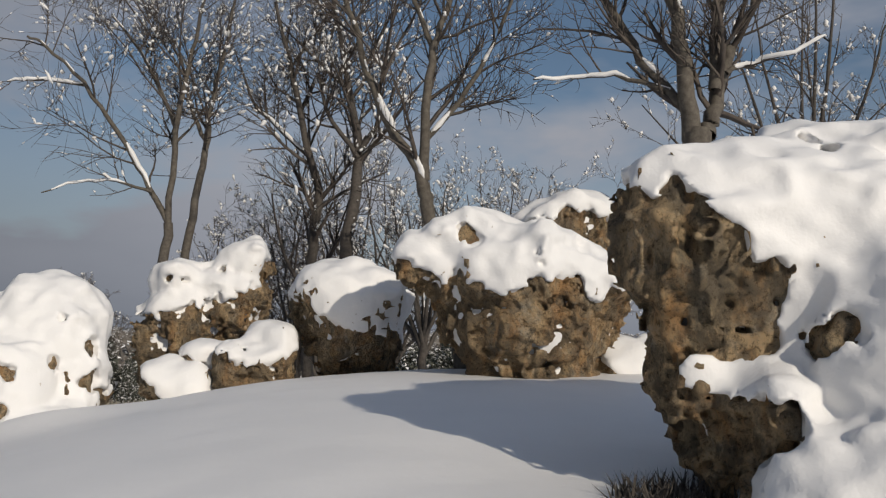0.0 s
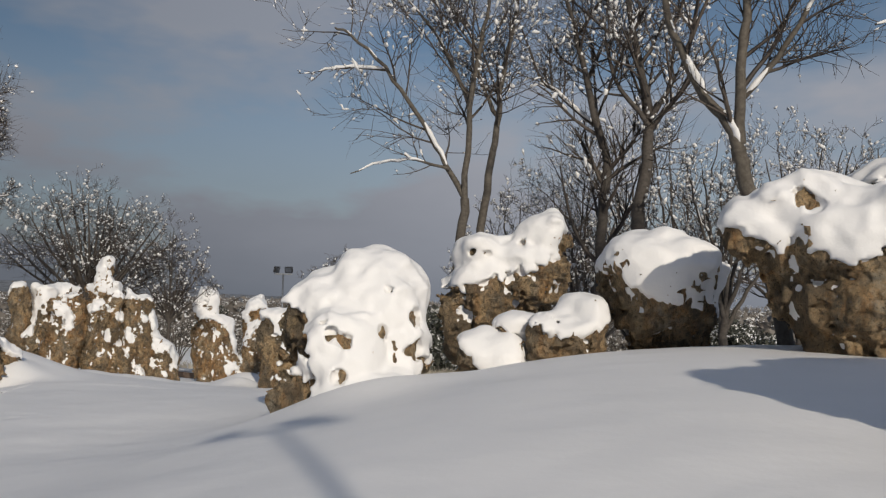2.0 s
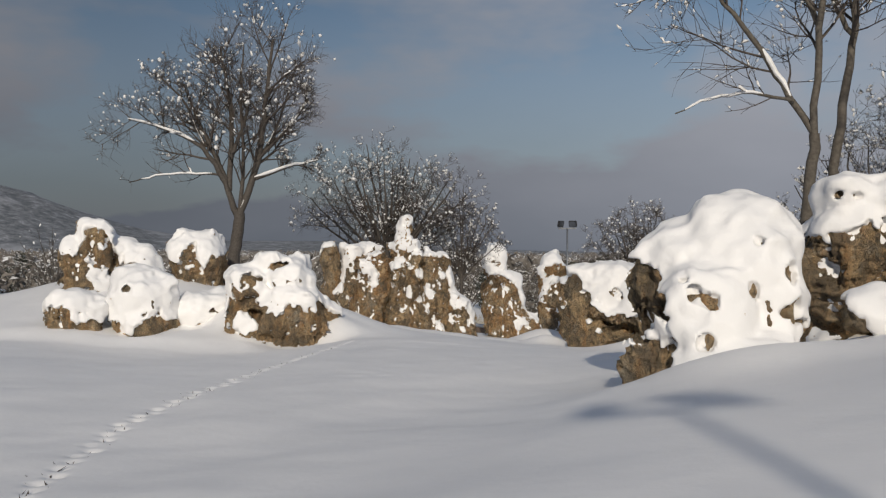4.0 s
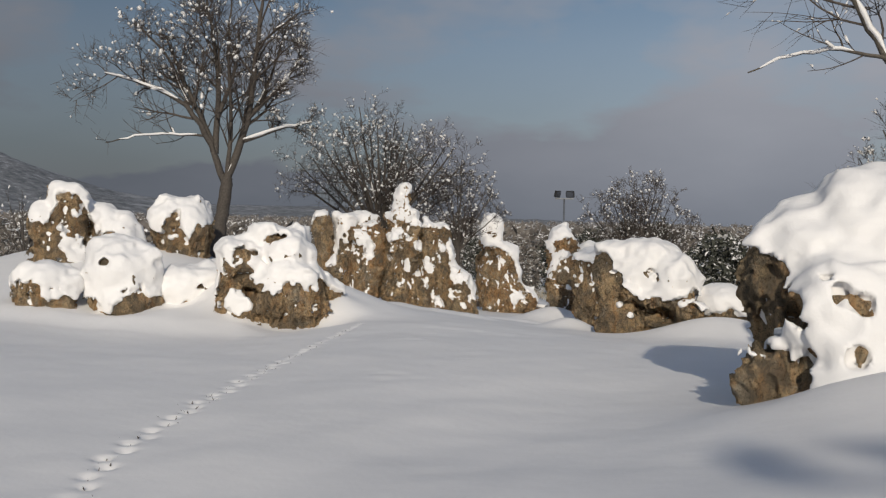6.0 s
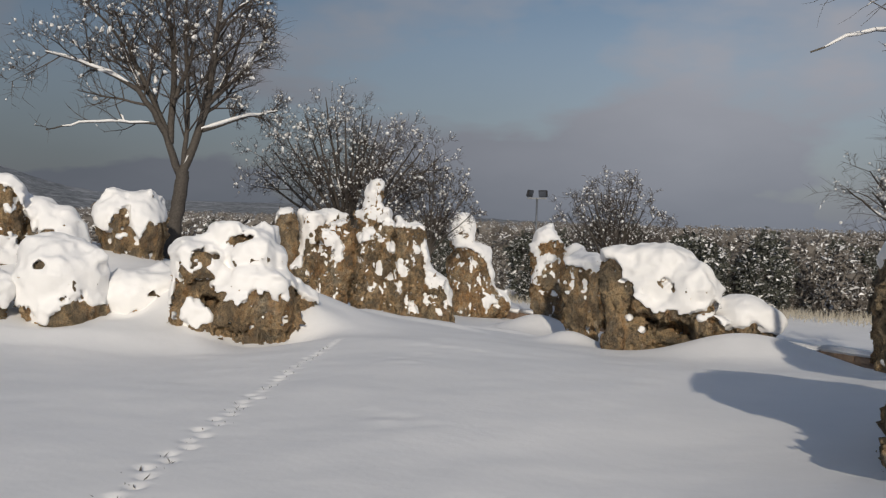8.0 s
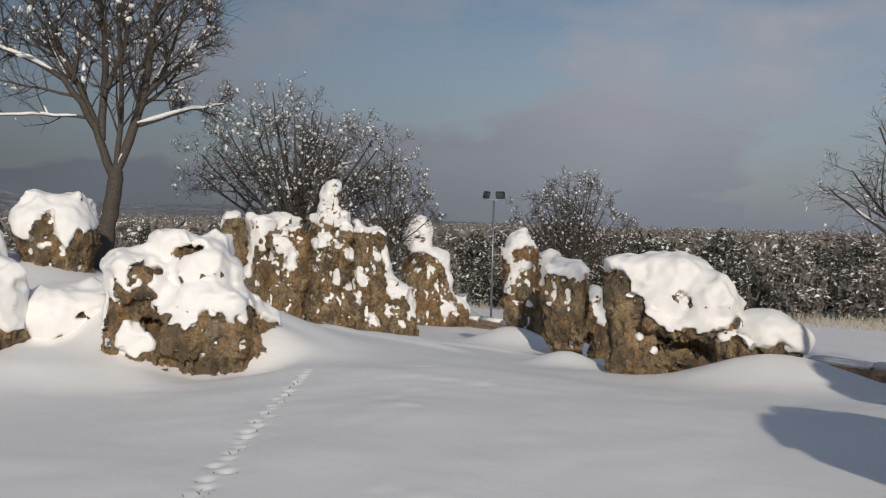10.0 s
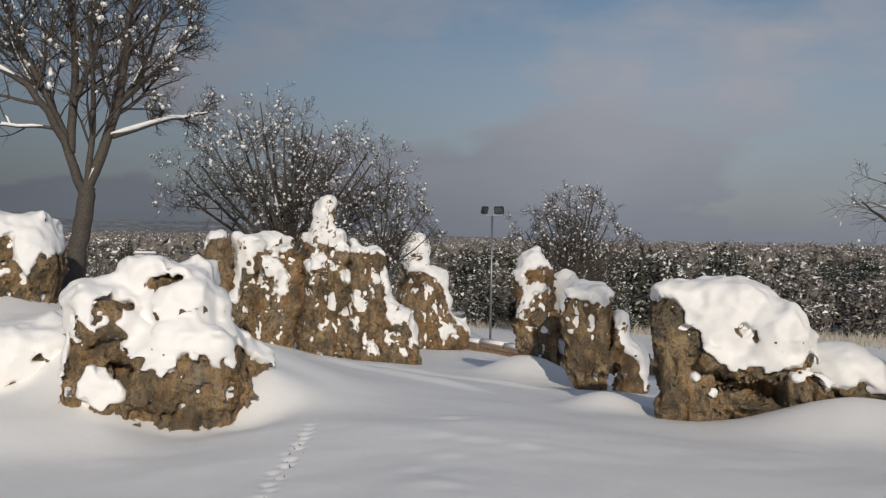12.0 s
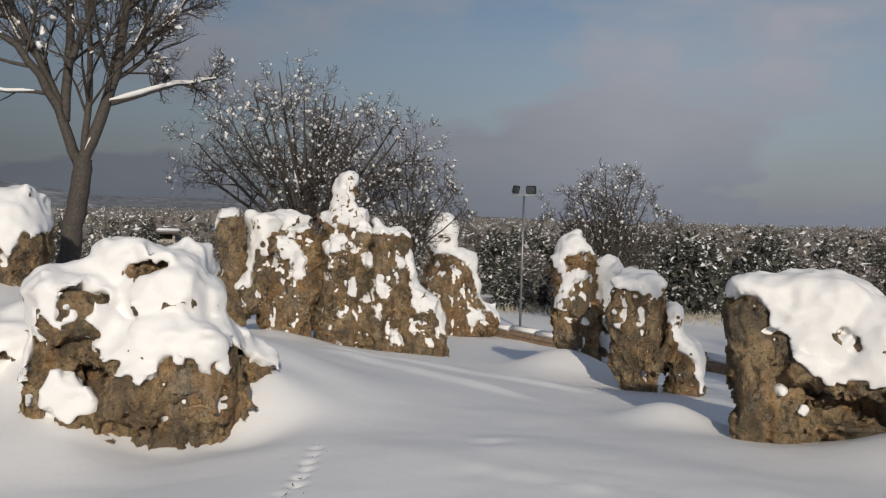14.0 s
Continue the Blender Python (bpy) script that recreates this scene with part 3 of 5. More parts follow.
boulder("domed boulder almost wholly plastered with snow", (-4.5, 8.0), 20, [
    (0.48, 0.45, 1.08, 0.46, 0.60, 0.58), (0.02, 0.48, 0.98, 0.42, 0.52, 0.42, 2.2), (0.20, -0.05, 0.68, 0.38, 0.38, 0.38), (0.74, 0.3, 0.70, 0.24, 0.4, 0.46), (-0.24, -0.05, 0.36, 0.19, 0.18, 0.22), (0.2, 0.3, 0.2, 0.4, 0.4, 0.3), (-0.12, 0.3, 0.30, 0.22, 0.3, 0.34), (0.4, -0.2, 0.3, 0.5, 0.35, 0.25)],
    0.022, 0.10, -0.12, 0.20, bare=[(-0.45, 0.15, 0.95, 0.30), (-0.26, -0.15, 0.82, 0.16), (-0.36, 0.05, 0.6, 0.28), (-0.16, -0.2, 0.40, 0.15), (-0.35, -0.1, 0.3, 0.2), (0.04, -0.28, 1.03, 0.07), (0.13, -0.32, 0.97, 0.08), (0.24, -0.36, 0.90, 0.07), (0.88, 0.0, 1.08, 0.10), (0.84, -0.02, 0.80, 0.08), (0.94, 0.1, 0.66, 0.08), (0.37, -0.08, 1.45, 0.045), (0.42, -0.08, 1.49, 0.045), (0.60, -0.08, 1.36, 0.04), (0.66, -0.06, 1.335, 0.045), (0.71, -0.04, 1.35, 0.04), (0.56, -0.16, 1.01, 0.05), (0.55, -0.16, 0.95, 0.05), (0.22, -0.44, 0.60, 0.05)],
    carve=[(-0.14, -0.22, 0.80, 0.15, 0.26, 0.17), (-0.50, 0.0, 0.42, 0.15, 0.40, 0.17)], drifts=[(-0.22, -0.14, 0.62, 0.06), (-0.34, -0.1, 0.30, 0.06)], mat=ROCK_GREY, seed=24, rough=0.65)
boulder("limestone boulder standing alone at the terrace edge", (-5.5, 15.9), 0, [(0, 0.2, 0.3, 0.42, 0.5, 0.85, 2.5)], 0.035, 0.09, 0.35, 0.35, mat=ROCK_GREY, seed=26, rough=0.8)
boulder("squat ochre boulder under a heavy snow cap beside the trail", (-12.6, 11.6), 43, [
    (-0.27, 0.35, 0.06, 0.58, 0.50, 0.57, 3.0), (-0.95, 0.5, 0.12, 0.34, 0.44, 0.56, 2.6), (-0.98, 0.5, 0.74, 0.30, 0.42, 0.22, 2.6), (-0.28, 0.55, 0.76, 0.42, 0.42, 0.28), (-0.47, 0.75, 1.04, 0.40, 0.4, 0.14, 2.8), (0.28, 0.75, 0.15, 0.25, 0.3, 0.28)],
    0.024, 0.12, 0.15, 0.25, bare=[(-1.05, 0.08, 0.80, 0.13), (-0.90, 0.08, 0.82, 0.13), (-0.77, 0.15, 0.86, 0.12), (-0.55, 0.36, 1.05, 0.09), (-0.42, 0.36, 1.07, 0.11), (-0.28, 0.36, 1.06, 0.09), (-0.20, 0.10, 0.82, 0.05), (0.45, 0.5, 0.15, 0.12), (0.36, 0.45, 0.12, 0.12)],
    drifts=[(-1.06, 0.08, 0.07, 0.12), (-0.92, 0.05, 0.05, 0.12)], carve=[(-0.86, -0.02, 0.26, 0.13, 0.36, 0.19), (-0.72, -0.12, -0.15, 0.28, 0.22, 0.09)],
    line=[(-1.9, -0.5), (-1.42, -0.4), (-1.30, 0.60), (-1.1, 0.60), (-0.85, 0.50), (-0.75, 0.40), (-0.55, 0.34), (-0.47, 0.20), (-0.37, 0.38), (-0.24, 0.46), (0.08, 0.42), (0.24, 0.44), (0.33, 0.30), (0.6, 0.22)], mat=ROCK, seed=31, rough=0.95, wind=1.3)
boulder("low boulder with a rounded snow cap", (-15.1, 10.5), 56, [(-1.4, 0.15, 0.25, 0.46, 0.4, 0.30), (-1.42, 0.15, -0.05, 0.46, 0.42, 0.3, 2.6)], 0.03, 0.12, 0.15, 0.3, mat=ROCK, seed=32, rough=0.8, line=[(-2.0, 0.30), (-1.5, 0.34), (-1.38, 0.14), (-0.9, 0.10)])
boulder("snow-covered boulder with a dark bare flank", (-15.1, 10.5), 56, [(-0.25, 0.25, 0.42, 0.54, 0.5, 0.40), (-0.22, 0.2, 0.0, 0.56, 0.5, 0.42, 2.4), (-0.38, 0.35, 0.70, 0.36, 0.36, 0.18)], 0.03, 0.12, 0.15, 0.3, mat=ROCK_GREY, seed=33, rough=0.9, bare=[(-0.58, -0.12, 0.64, 0.08), (-0.48, -0.14, 0.62, 0.08)],
    line=[(-1.0, 0.12), (-0.72, 0.04), (-0.6, -0.1), (-0.5, -0.12), (-0.42, 0.02), (-0.2, 0.18), (-0.05, 0.24), (0.1, 0.20), (0.4, 0.08)])
boulder("low stone almost buried in snow", (-15.1, 10.5), 56, [(0.65, 0.35, 0.12, 0.40, 0.4, 0.32), (1.1, 0.5, 0.15, 0.42, 0.4, 0.34)], 0.03, 0.11, 0.0, 0.35, mat=ROCK_GREY, seed=34, rough=0.8, bare=[(0.88, 0.02, 0.24, 0.09), (0.96, 0.05, 0.30, 0.07), (0.68, -0.05, -0.04, 0.08)], drifts=[(0.5, 0.0, 0.2, 0.3), (1.2, 0.1, 0.2, 0.25)])
boulder("upright ochre boulder with a round snow cap", (-17.5, 13.0), 54, [(0.04, 0.3, 1.18, 0.54, 0.5, 0.54, 2.6), (0.05, 0.3, 0.5, 0.52, 0.5, 0.6, 3.0)], 0.03, 0.11, 0.15, 0.35, mat=ROCK, seed=35, rough=1.0,
    line=[(-0.6, 1.25), (-0.32, 1.05), (-0.22, 1.52), (0.02, 1.56), (0.08, 1.08), (0.2, 1.0), (0.35, 1.22), (0.7, 1.3)], drifts=[(-0.15, -0.2, 0.98, 0.10)])
boulder("tall ragged boulder with snow on its ledges", (-17.5, 11.5), 57, [(-0.68, 0.35, 1.35, 0.28, 0.42, 0.54, 2.6), (-0.85, 0.35, 0.7, 0.46, 0.45, 0.6, 2.6), (0.1, 0.3, 0.85, 0.42, 0.45, 0.50, 2.4), (0.2, 0.3, 0.3, 0.55, 0.45, 0.5), (-1.12, 0.3, 1.12, 0.24, 0.3, 0.34), (-0.25, 0.5, 1.3, 0.3, 0.35, 0.25)],
    0.03, 0.11, 0.15, 0.4, mat=ROCK, seed=36, rough=1.0, line=[(-1.5, 1.30), (-1.05, 1.18), (-0.93, 1.72), (-0.6, 1.74), (-0.42, 1.5), (-0.25, 1.2), (0.0, 1.12), (0.3, 0.9), (0.7, 0.6)],
    drifts=[(-0.66, -0.08, 0.82, 0.16), (-0.52, -0.08, 0.62, 0.18), (-0.85, -0.08, 1.18, 0.08), (-0.6, -0.05, 1.38, 0.09), (-0.3, -0.1, 1.1, 0.12)])
# the wall of upright rocks in the middle distance
MIDW = "tall brown limestone rock streaked with snow patches"
boulder("narrow upright limestone pillar with a snow tip", (-16.9, 19.3), 38, [(-1.98, 0.4, 0.75, 0.22, 0.35, 0.84, 3.2), (-1.98, 0.4, 0.0, 0.30, 0.35, 0.6, 3.0)], 0.03, 0.08, 0.15, 0.3, mat=ROCK, seed=41, rough=0.75, line=[(-2.4, 1.2), (-2.15, 1.48), (-1.9, 1.56), (-1.7, 1.75)])
boulder("broken limestone block with snow on its ledges", (-16.9, 19.3), 38, [(-1.42, 0.7, 0.85, 0.32, 0.4, 0.68, 2.6), (-1.55, 0.15, 0.12, 0.34, 0.32, 0.34, 2.4), (-1.3, 0.6, 0.3, 0.3, 0.4, 0.8), (-1.0, 0.9, 1.2, 0.4, 0.3, 0.4)], 0.03, 0.09, 0.15, 0.55, mat=ROCK_GREY, seed=42, rough=1.0, line=[(-1.9, 0.2), (-1.65, 0.25), (-1.58, 0.9), (-1.4, 0.75), (-1.25, 0.35), (-1.15, 1.25), (-0.5, 1.3)], bare=[(-1.32, 0.25, 0.72, 0.14), (-1.45, 0.28, 1.0, 0.08)])
boulder(MIDW, (-16.9, 19.3), 38, [(-0.85, 0.4, 0.45, 0.50, 0.45, 0.88, 3.0), (-0.95, 0.35, -0.3, 0.48, 0.45, 0.55, 3.0)], 0.028, 0.09, 0.15, 0.35, mat=ROCK_RUST, seed=43, rough=1.2, line=[(-1.5, 1.2), (-1.2, 1.36), (-0.9, 1.30), (-0.6, 1.38), (-0.3, 1.36)], drifts=[(-1.10, -0.02, 1.0, 0.13), (-0.94, -0.05, 0.92, 0.15), (-0.78, -0.05, 0.80, 0.13), (-0.82, -0.05, 0.58, 0.12), (-0.78, -0.05, 0.45, 0.08)])
boulder("tall brown limestone rock with a snow-capped knob on top", (-16.9, 19.3), 38, [(0.05, 0.4, 0.45, 0.52, 0.5, 0.92, 3.0), (0.1, 0.4, -0.3, 0.58, 0.5, 0.7, 3.0), (0.02, 0.4, 1.92, 0.20, 0.22, 0.32, 2.6), (0.0, 0.4, 1.48, 0.36, 0.36, 0.26)], 0.028, 0.09, 0.15, 0.35, mat=ROCK, seed=44, rough=1.2,
    line=[(-0.6, 1.36), (-0.3, 1.40), (0.1, 1.44), (0.3, 1.26), (0.6, 1.34)], bare=[(0.22, 0.25, 1.92, 0.11), (0.20, 0.22, 2.05, 0.08), (0.0, 0.15, 2.10, 0.06)],
    drifts=[(-0.34, -0.05, 0.94, 0.11), (-0.22, -0.08, 1.02, 0.12), (-0.06, -0.08, 1.12, 0.11), (0.14, -0.08, 1.02, 0.06), (-0.22, -0.08, 0.64, 0.10), (0.12, -0.1, 0.32, 0.12), (0.18, -0.1, 0.22, 0.11), (0.40, -0.05, 0.84, 0.11), (0.48, -0.05, 0.72, 0.11), (0.0, -0.1, -0.20, 0.08), (0.08, -0.1, -0.12, 0.06)])
boulder(MIDW, (-16.9, 19.3), 38, [(0.82, 0.5, 0.35, 0.36, 0.45, 0.98, 3.0), (0.88, 0.45, -0.4, 0.36, 0.45, 0.7, 3.0)], 0.028, 0.09, 0.15, 0.35, mat=ROCK, seed=45, rough=1.2, line=[(0.4, 1.38), (0.6, 1.22), (0.85, 1.32), (1.2, 1.15)],
    drifts=[(0.66, 0.05, 0.46, 0.08), (0.70, 0.02, 0.30, 0.11), (0.74, 0.02, 0.12, 0.11), (0.62, 0.05, -0.10, 0.09), (0.66, 0.05, -0.25, 0.08), (1.08, 0.12, 0.72, 0.11), (0.95, 0.0, -0.62, 0.09), (1.02, 0.02, -0.75, 0.08)])
boulder("lower brown rock with snow lodged in its clefts", (-16.9, 19.3), 38, [(1.48, 0.5, -0.45, 0.38, 0.4, 0.55, 2.6), (1.2, 0.7, 0.3, 0.20, 0.3, 0.75, 2.4), (1.8, 0.4, -0.85, 0.22, 0.35, 0.3)], 0.03, 0.08, 0.15, 0.45, mat=ROCK_GREY, seed=46, rough=1.0, line=[(0.9, 1.1), (1.1, 0.6), (1.25, 0.1), (1.35, -0.2), (1.5, -0.28), (1.7, -0.22), (1.85, -0.5), (2.1, -0.8)], drifts=[(1.28, 0.1, -0.42, 0.12), (1.62, 0.05, -0.75, 0.09)])
boulder("rusty-faced upright rock with a snow crown", (-19.8, 28.0), 33, [(0.30, 0.5, -0.3, 0.74, 0.58, 0.95, 3.0), (-0.02, 0.6, 1.0, 0.36, 0.4, 0.66, 2.6), (0.40, 0.4, -1.2, 0.75, 0.6, 0.7, 2.6), (1.2, 0.4, -1.35, 0.42, 0.4, 0.45)], 0.042, 0.13, 0.15, 0.45, mat=ROCK_RUST, seed=47, rough=1.1,
    line=[(-0.6, 0.9), (-0.3, 0.62), (0.0, 0.52), (0.3, 0.62), (0.6, 0.45), (0.75, 0.3), (0.95, -0.3), (1.1, -0.7), (1.5, -1.2), (1.9, -1.6)], bare=[(-0.05, 0.1, 1.15, 0.18), (0.1, 0.1, 0.95, 0.14)], drifts=[(0.85, -0.1, -1.25, 0.17), (1.05, -0.05, -1.1, 0.14)])
# the boulder with the deep front cavity
boulder("broad limestone boulder with a dark cavity and thick snow", (-8.4, 14.6), 12, [
    (-0.05, 0.38, 0.62, 0.64, 0.55, 0.44, 2.4), (-0.54, 0.35, 0.48, 0.24, 0.45, 0.50, 2.6), (0.4, 0.3, 0.52, 0.38, 0.5, 0.36), (-0.33, 0.25, -0.1, 0.40, 0.42, 0.35), (0.64, -0.02, 0.12, 0.16, 0.18, 0.17), (0.1, 0.3, -0.05, 0.6, 0.4, 0.25), (0.12, 0.0, 0.30, 0.54, 0.2, 0.09)],
    0.022, 0.11, 0.15, 0.18, bare=[(0.10, -0.16, 0.66, 0.08), (0.20, -0.16, 0.62, 0.08), (-0.30, -0.10, 0.90, 0.05), (0.75, -0.05, 0.40, 0.09), (-0.56, -0.1, 0.80, 0.10)], drifts=[(0.60, -0.22, 0.22, 0.06), (-0.32, -0.15, 0.19, 0.06), (-0.17, -0.2, 0.0, 0.06)],
    line=[(-0.9, 1.02), (-0.65, 0.94), (-0.5, 0.84), (-0.38, 0.72), (-0.3, 0.52), (-0.12, 0.33), (0.3, 0.30), (0.68, 0.31), (0.9, 0.2)],
    carve=[(0.27, -0.20, 0.05, 0.34, 0.46, 0.17), (0.12, -0.24, 0.66, 0.10, 0.25, 0.05)], mat=ROCK_GREY, seed=51, rough=0.75, wind=1.3)
boulder("low stone under a long pillow of snow", (-8.4, 14.6), 12, [(1.1, 0.5, 0.15, 0.42, 0.35, 0.26), (1.35, 0.5, 0.1, 0.25, 0.3, 0.2)], S, 0.10, 0.02, 0.2, mat=ROCK_GREY, seed=52, rough=0.5, bare=[(1.3, 0.1, -0.02, 0.16)])
boulder("upright ochre rock tapering to its foot", (-11.2, 18.5), 18, [(-0.02, 0.4, 0.36, 0.40, 0.4, 0.42, 3.0), (0.02, 0.35, -0.2, 0.36, 0.36, 0.5, 2.6), (0.06, 0.35, -0.65, 0.24, 0.30, 0.38, 2.6), (0.06, 0.4, -1.0, 0.22, 0.3, 0.3)], S, 0.10, 0.15, 0.3, mat=ROCK, seed=53, rough=0.85, line=[(-0.6, 0.52), (-0.3, 0.60), (0.1, 0.56), (0.5, 0.60)], drifts=[(-0.3, 0.0, 0.1, 0.08), (-0.36, 0.0, 0.3, 0.07)])
boulder("low ochre rock leaning on its neighbour, ridged with snow", (-11.2, 18.5), 18, [(0.45, 0.4, -0.1, 0.16, 0.3, 0.45), (0.62, 0.4, -0.45, 0.28, 0.3, 0.42), (0.66, 0.4, -0.85, 0.28, 0.3, 0.35)], S, 0.08, 0.15, 0.4, mat=ROCK_RUST, seed=54, rough=0.85, line=[(0.2, 0.35), (0.45, 0.2), (0.6, -0.1), (0.75, -0.3), (0.85, -0.6), (1.1, -0.9)])
boulder("ragged upright rock with snow in its hollows", (-12.83, 20.28), 20, [(0.0, 0.3, 0.1, 0.34, 0.38, 0.85, 2.8), (-0.02, 0.3, 0.95, 0.28, 0.3, 0.32), (-0.12, 0.25, 0.6, 0.27, 0.3, 0.4), (0.04, 0.3, -0.8, 0.30, 0.36, 0.6, 2.8)], 0.028, 0.09, 0.15, 0.4, mat=ROCK_RUST, seed=55, rough=1.0, line=[(-0.6, 0.95), (-0.25, 0.92), (0.0, 1.05), (0.2, 1.0), (0.5, 0.85)],
    drifts=[(-0.22, -0.05, 0.78, 0.12), (-0.12, -0.05, 0.62, 0.12), (-0.20, -0.05, 0.45, 0.12), (-0.3, 0.0, 0.22, 0.09), (0.12, -0.02, 0.70, 0.09), (-0.22, -0.02, 0.15, 0.08), (0.2, -0.02, -0.1, 0.08)])
boulder("snow-capped stone peeping out behind a taller rock", (-12.83, 20.28), 20, [(0.5, 0.9, 0.35, 0.22, 0.3, 0.50, 2.6), (0.5, 0.9, -0.5, 0.25, 0.3, 0.6, 2.6)], 0.03, 0.10, 0.3, 0.3, mat=ROCK_GREY, seed=56, rough=0.8)


# dark blades stand in for the shadowed hole at the boulder's foot
blades = []
for k in range(420):
    a, r = rs.rand() * 6.28, 0.24 * math.sqrt(rs.rand())
    cx, cy = 0.45 + math.cos(a) * r, 4.28 + math.sin(a) * r * 0.7
    cz, b_, h = gz(cx, cy), rs.rand() * 6.28, rs.uniform(0.03, 0.11)
    blades += [(cx - 0.008 * math.cos(b_), cy - 0.008 * math.sin(b_), cz - 0.02), (cx + 0.008 * math.cos(b_), cy + 0.008 * math.sin(b_), cz - 0.02), (cx + rs.normal(0, 0.05), cy + rs.normal(0, 0.05), cz + h)]
tagged(piece("dark_hole_grass", mesh_from("dark_hole_grass", np.array(blades), np.arange(len(blades)).reshape(-1, 3), BARK_DARK, False)), "dark withered grass standing in for the shadowed hole under the overhang", "grass", kind="stuff")


# ---- trees ----
def tubes(lines, sides):
    """Lines of points and radii; every one becomes a tapering tube."""
    V, F, base = [], [], 0
    ang = np.arange(sides) * 2 * math.pi / sides
    ca, sa = np.cos(ang)[None, None, :, None], np.sin(ang)[None, None, :, None]
    for n in sorted({len(p) for p, _ in lines}):
        pts = np.array([p for p, _ in lines if len(p) == n], float)
        rad = np.array([r for p, r in lines if len(p) == n], float)
        t = np.gradient(pts, axis=1)
        t /= np.linalg.norm(t, axis=2, keepdims=True) + 1e-9
        ref = np.where(np.abs(t[..., 2:3]) > 0.9, np.array([1.0, 0, 0]), np.array([0, 0, 1.0]))
        a = np.cross(t, ref)
        a /= np.linalg.norm(a, axis=2, keepdims=True) + 1e-9
        b = np.cross(t, a)
        ring = pts[:, :, None] + rad[:, :, None, None] * (a[:, :, None] * ca + b[:, :, None] * sa)
        V.append(ring.reshape(-1, 3))
        i = np.arange(n - 1)[:, None] * sides + np.arange(sides)[None]
        j = np.arange(n - 1)[:, None] * sides + (np.arange(sides) + 1)[None] % sides
        one = np.stack([i, i + sides, j + sides, j], -1).reshape(-1, 4)
        F.append((one[None] + (np.arange(len(pts)) * n * sides)[:, None, None]).reshape(-1, 4) + base)
        base += len(pts) * n * sides
    return np.concatenate(V), np.concatenate(F)


def grow(rnd, start, heading, length, r0, level, out, depth_limit, droop=0.0, bend=0.22, kids=(5, 8), spread=0.75, shrink=0.6, rmin=0.004):
    n = 7 if level < 2 else 5
    pts, d = [np.array(start, float)], np.array(heading, float) / np.linalg.norm(heading)
    for i in range(n):
        d = d + rnd.normal(0, bend, 3) * 0.5 + np.array((0, 0, 0.10 - droop * (i / n) * (1 if level >= 2 else 0.3)))
        d /= np.linalg.norm(d)
        pts.append(pts[-1] + d * length / n)
    pts = np.array(pts)
    rad = r0 * np.linspace(1, 0.45 if level < 2 else 0.3, n + 1)
    out.append((level, pts, rad))
    branch_off(rnd, pts, rad, length, level, out, depth_limit, droop, bend, kids, spread, shrink, rmin)


def branch_off(rnd, pts, rad, length, level, out, depth_limit, droop, bend, kids, spread, shrink, rmin):
    if level >= depth_limit:
        return
    for k in range(rnd.randint(kids[0], kids[1] + 1) if level < 3 else rnd.randint(3, 7)):
        t = rnd.uniform(0.15, 1.0)
        f = t * (len(pts) - 1)
        i = min(int(f), len(pts) - 2)
        p = pts[i] + (pts[i + 1] - pts[i]) * (f - i)
        along = pts[i + 1] - pts[i]
        along /= np.linalg.norm(along) + 1e-9
        side = rnd.normal(0, 1, 3)
        side -= along * side.dot(along)
        side /= np.linalg.norm(side) + 1e-9
        d = along * (1 - spread * 0.55) + side * spread + np.array((0, 0, 0.12))
        r = (rad[i] * (1 - (f - i)) + rad[i + 1] * (f - i)) * rnd.uniform(0.45, 0.68)
        grow(rnd, p, d, length * shrink * rnd.uniform(0.6, 1.15) * (1.15 - 0.45 * t), max(r, rmin), level + 1, out, depth_limit, droop, bend, kids, spread, shrink, rmin)


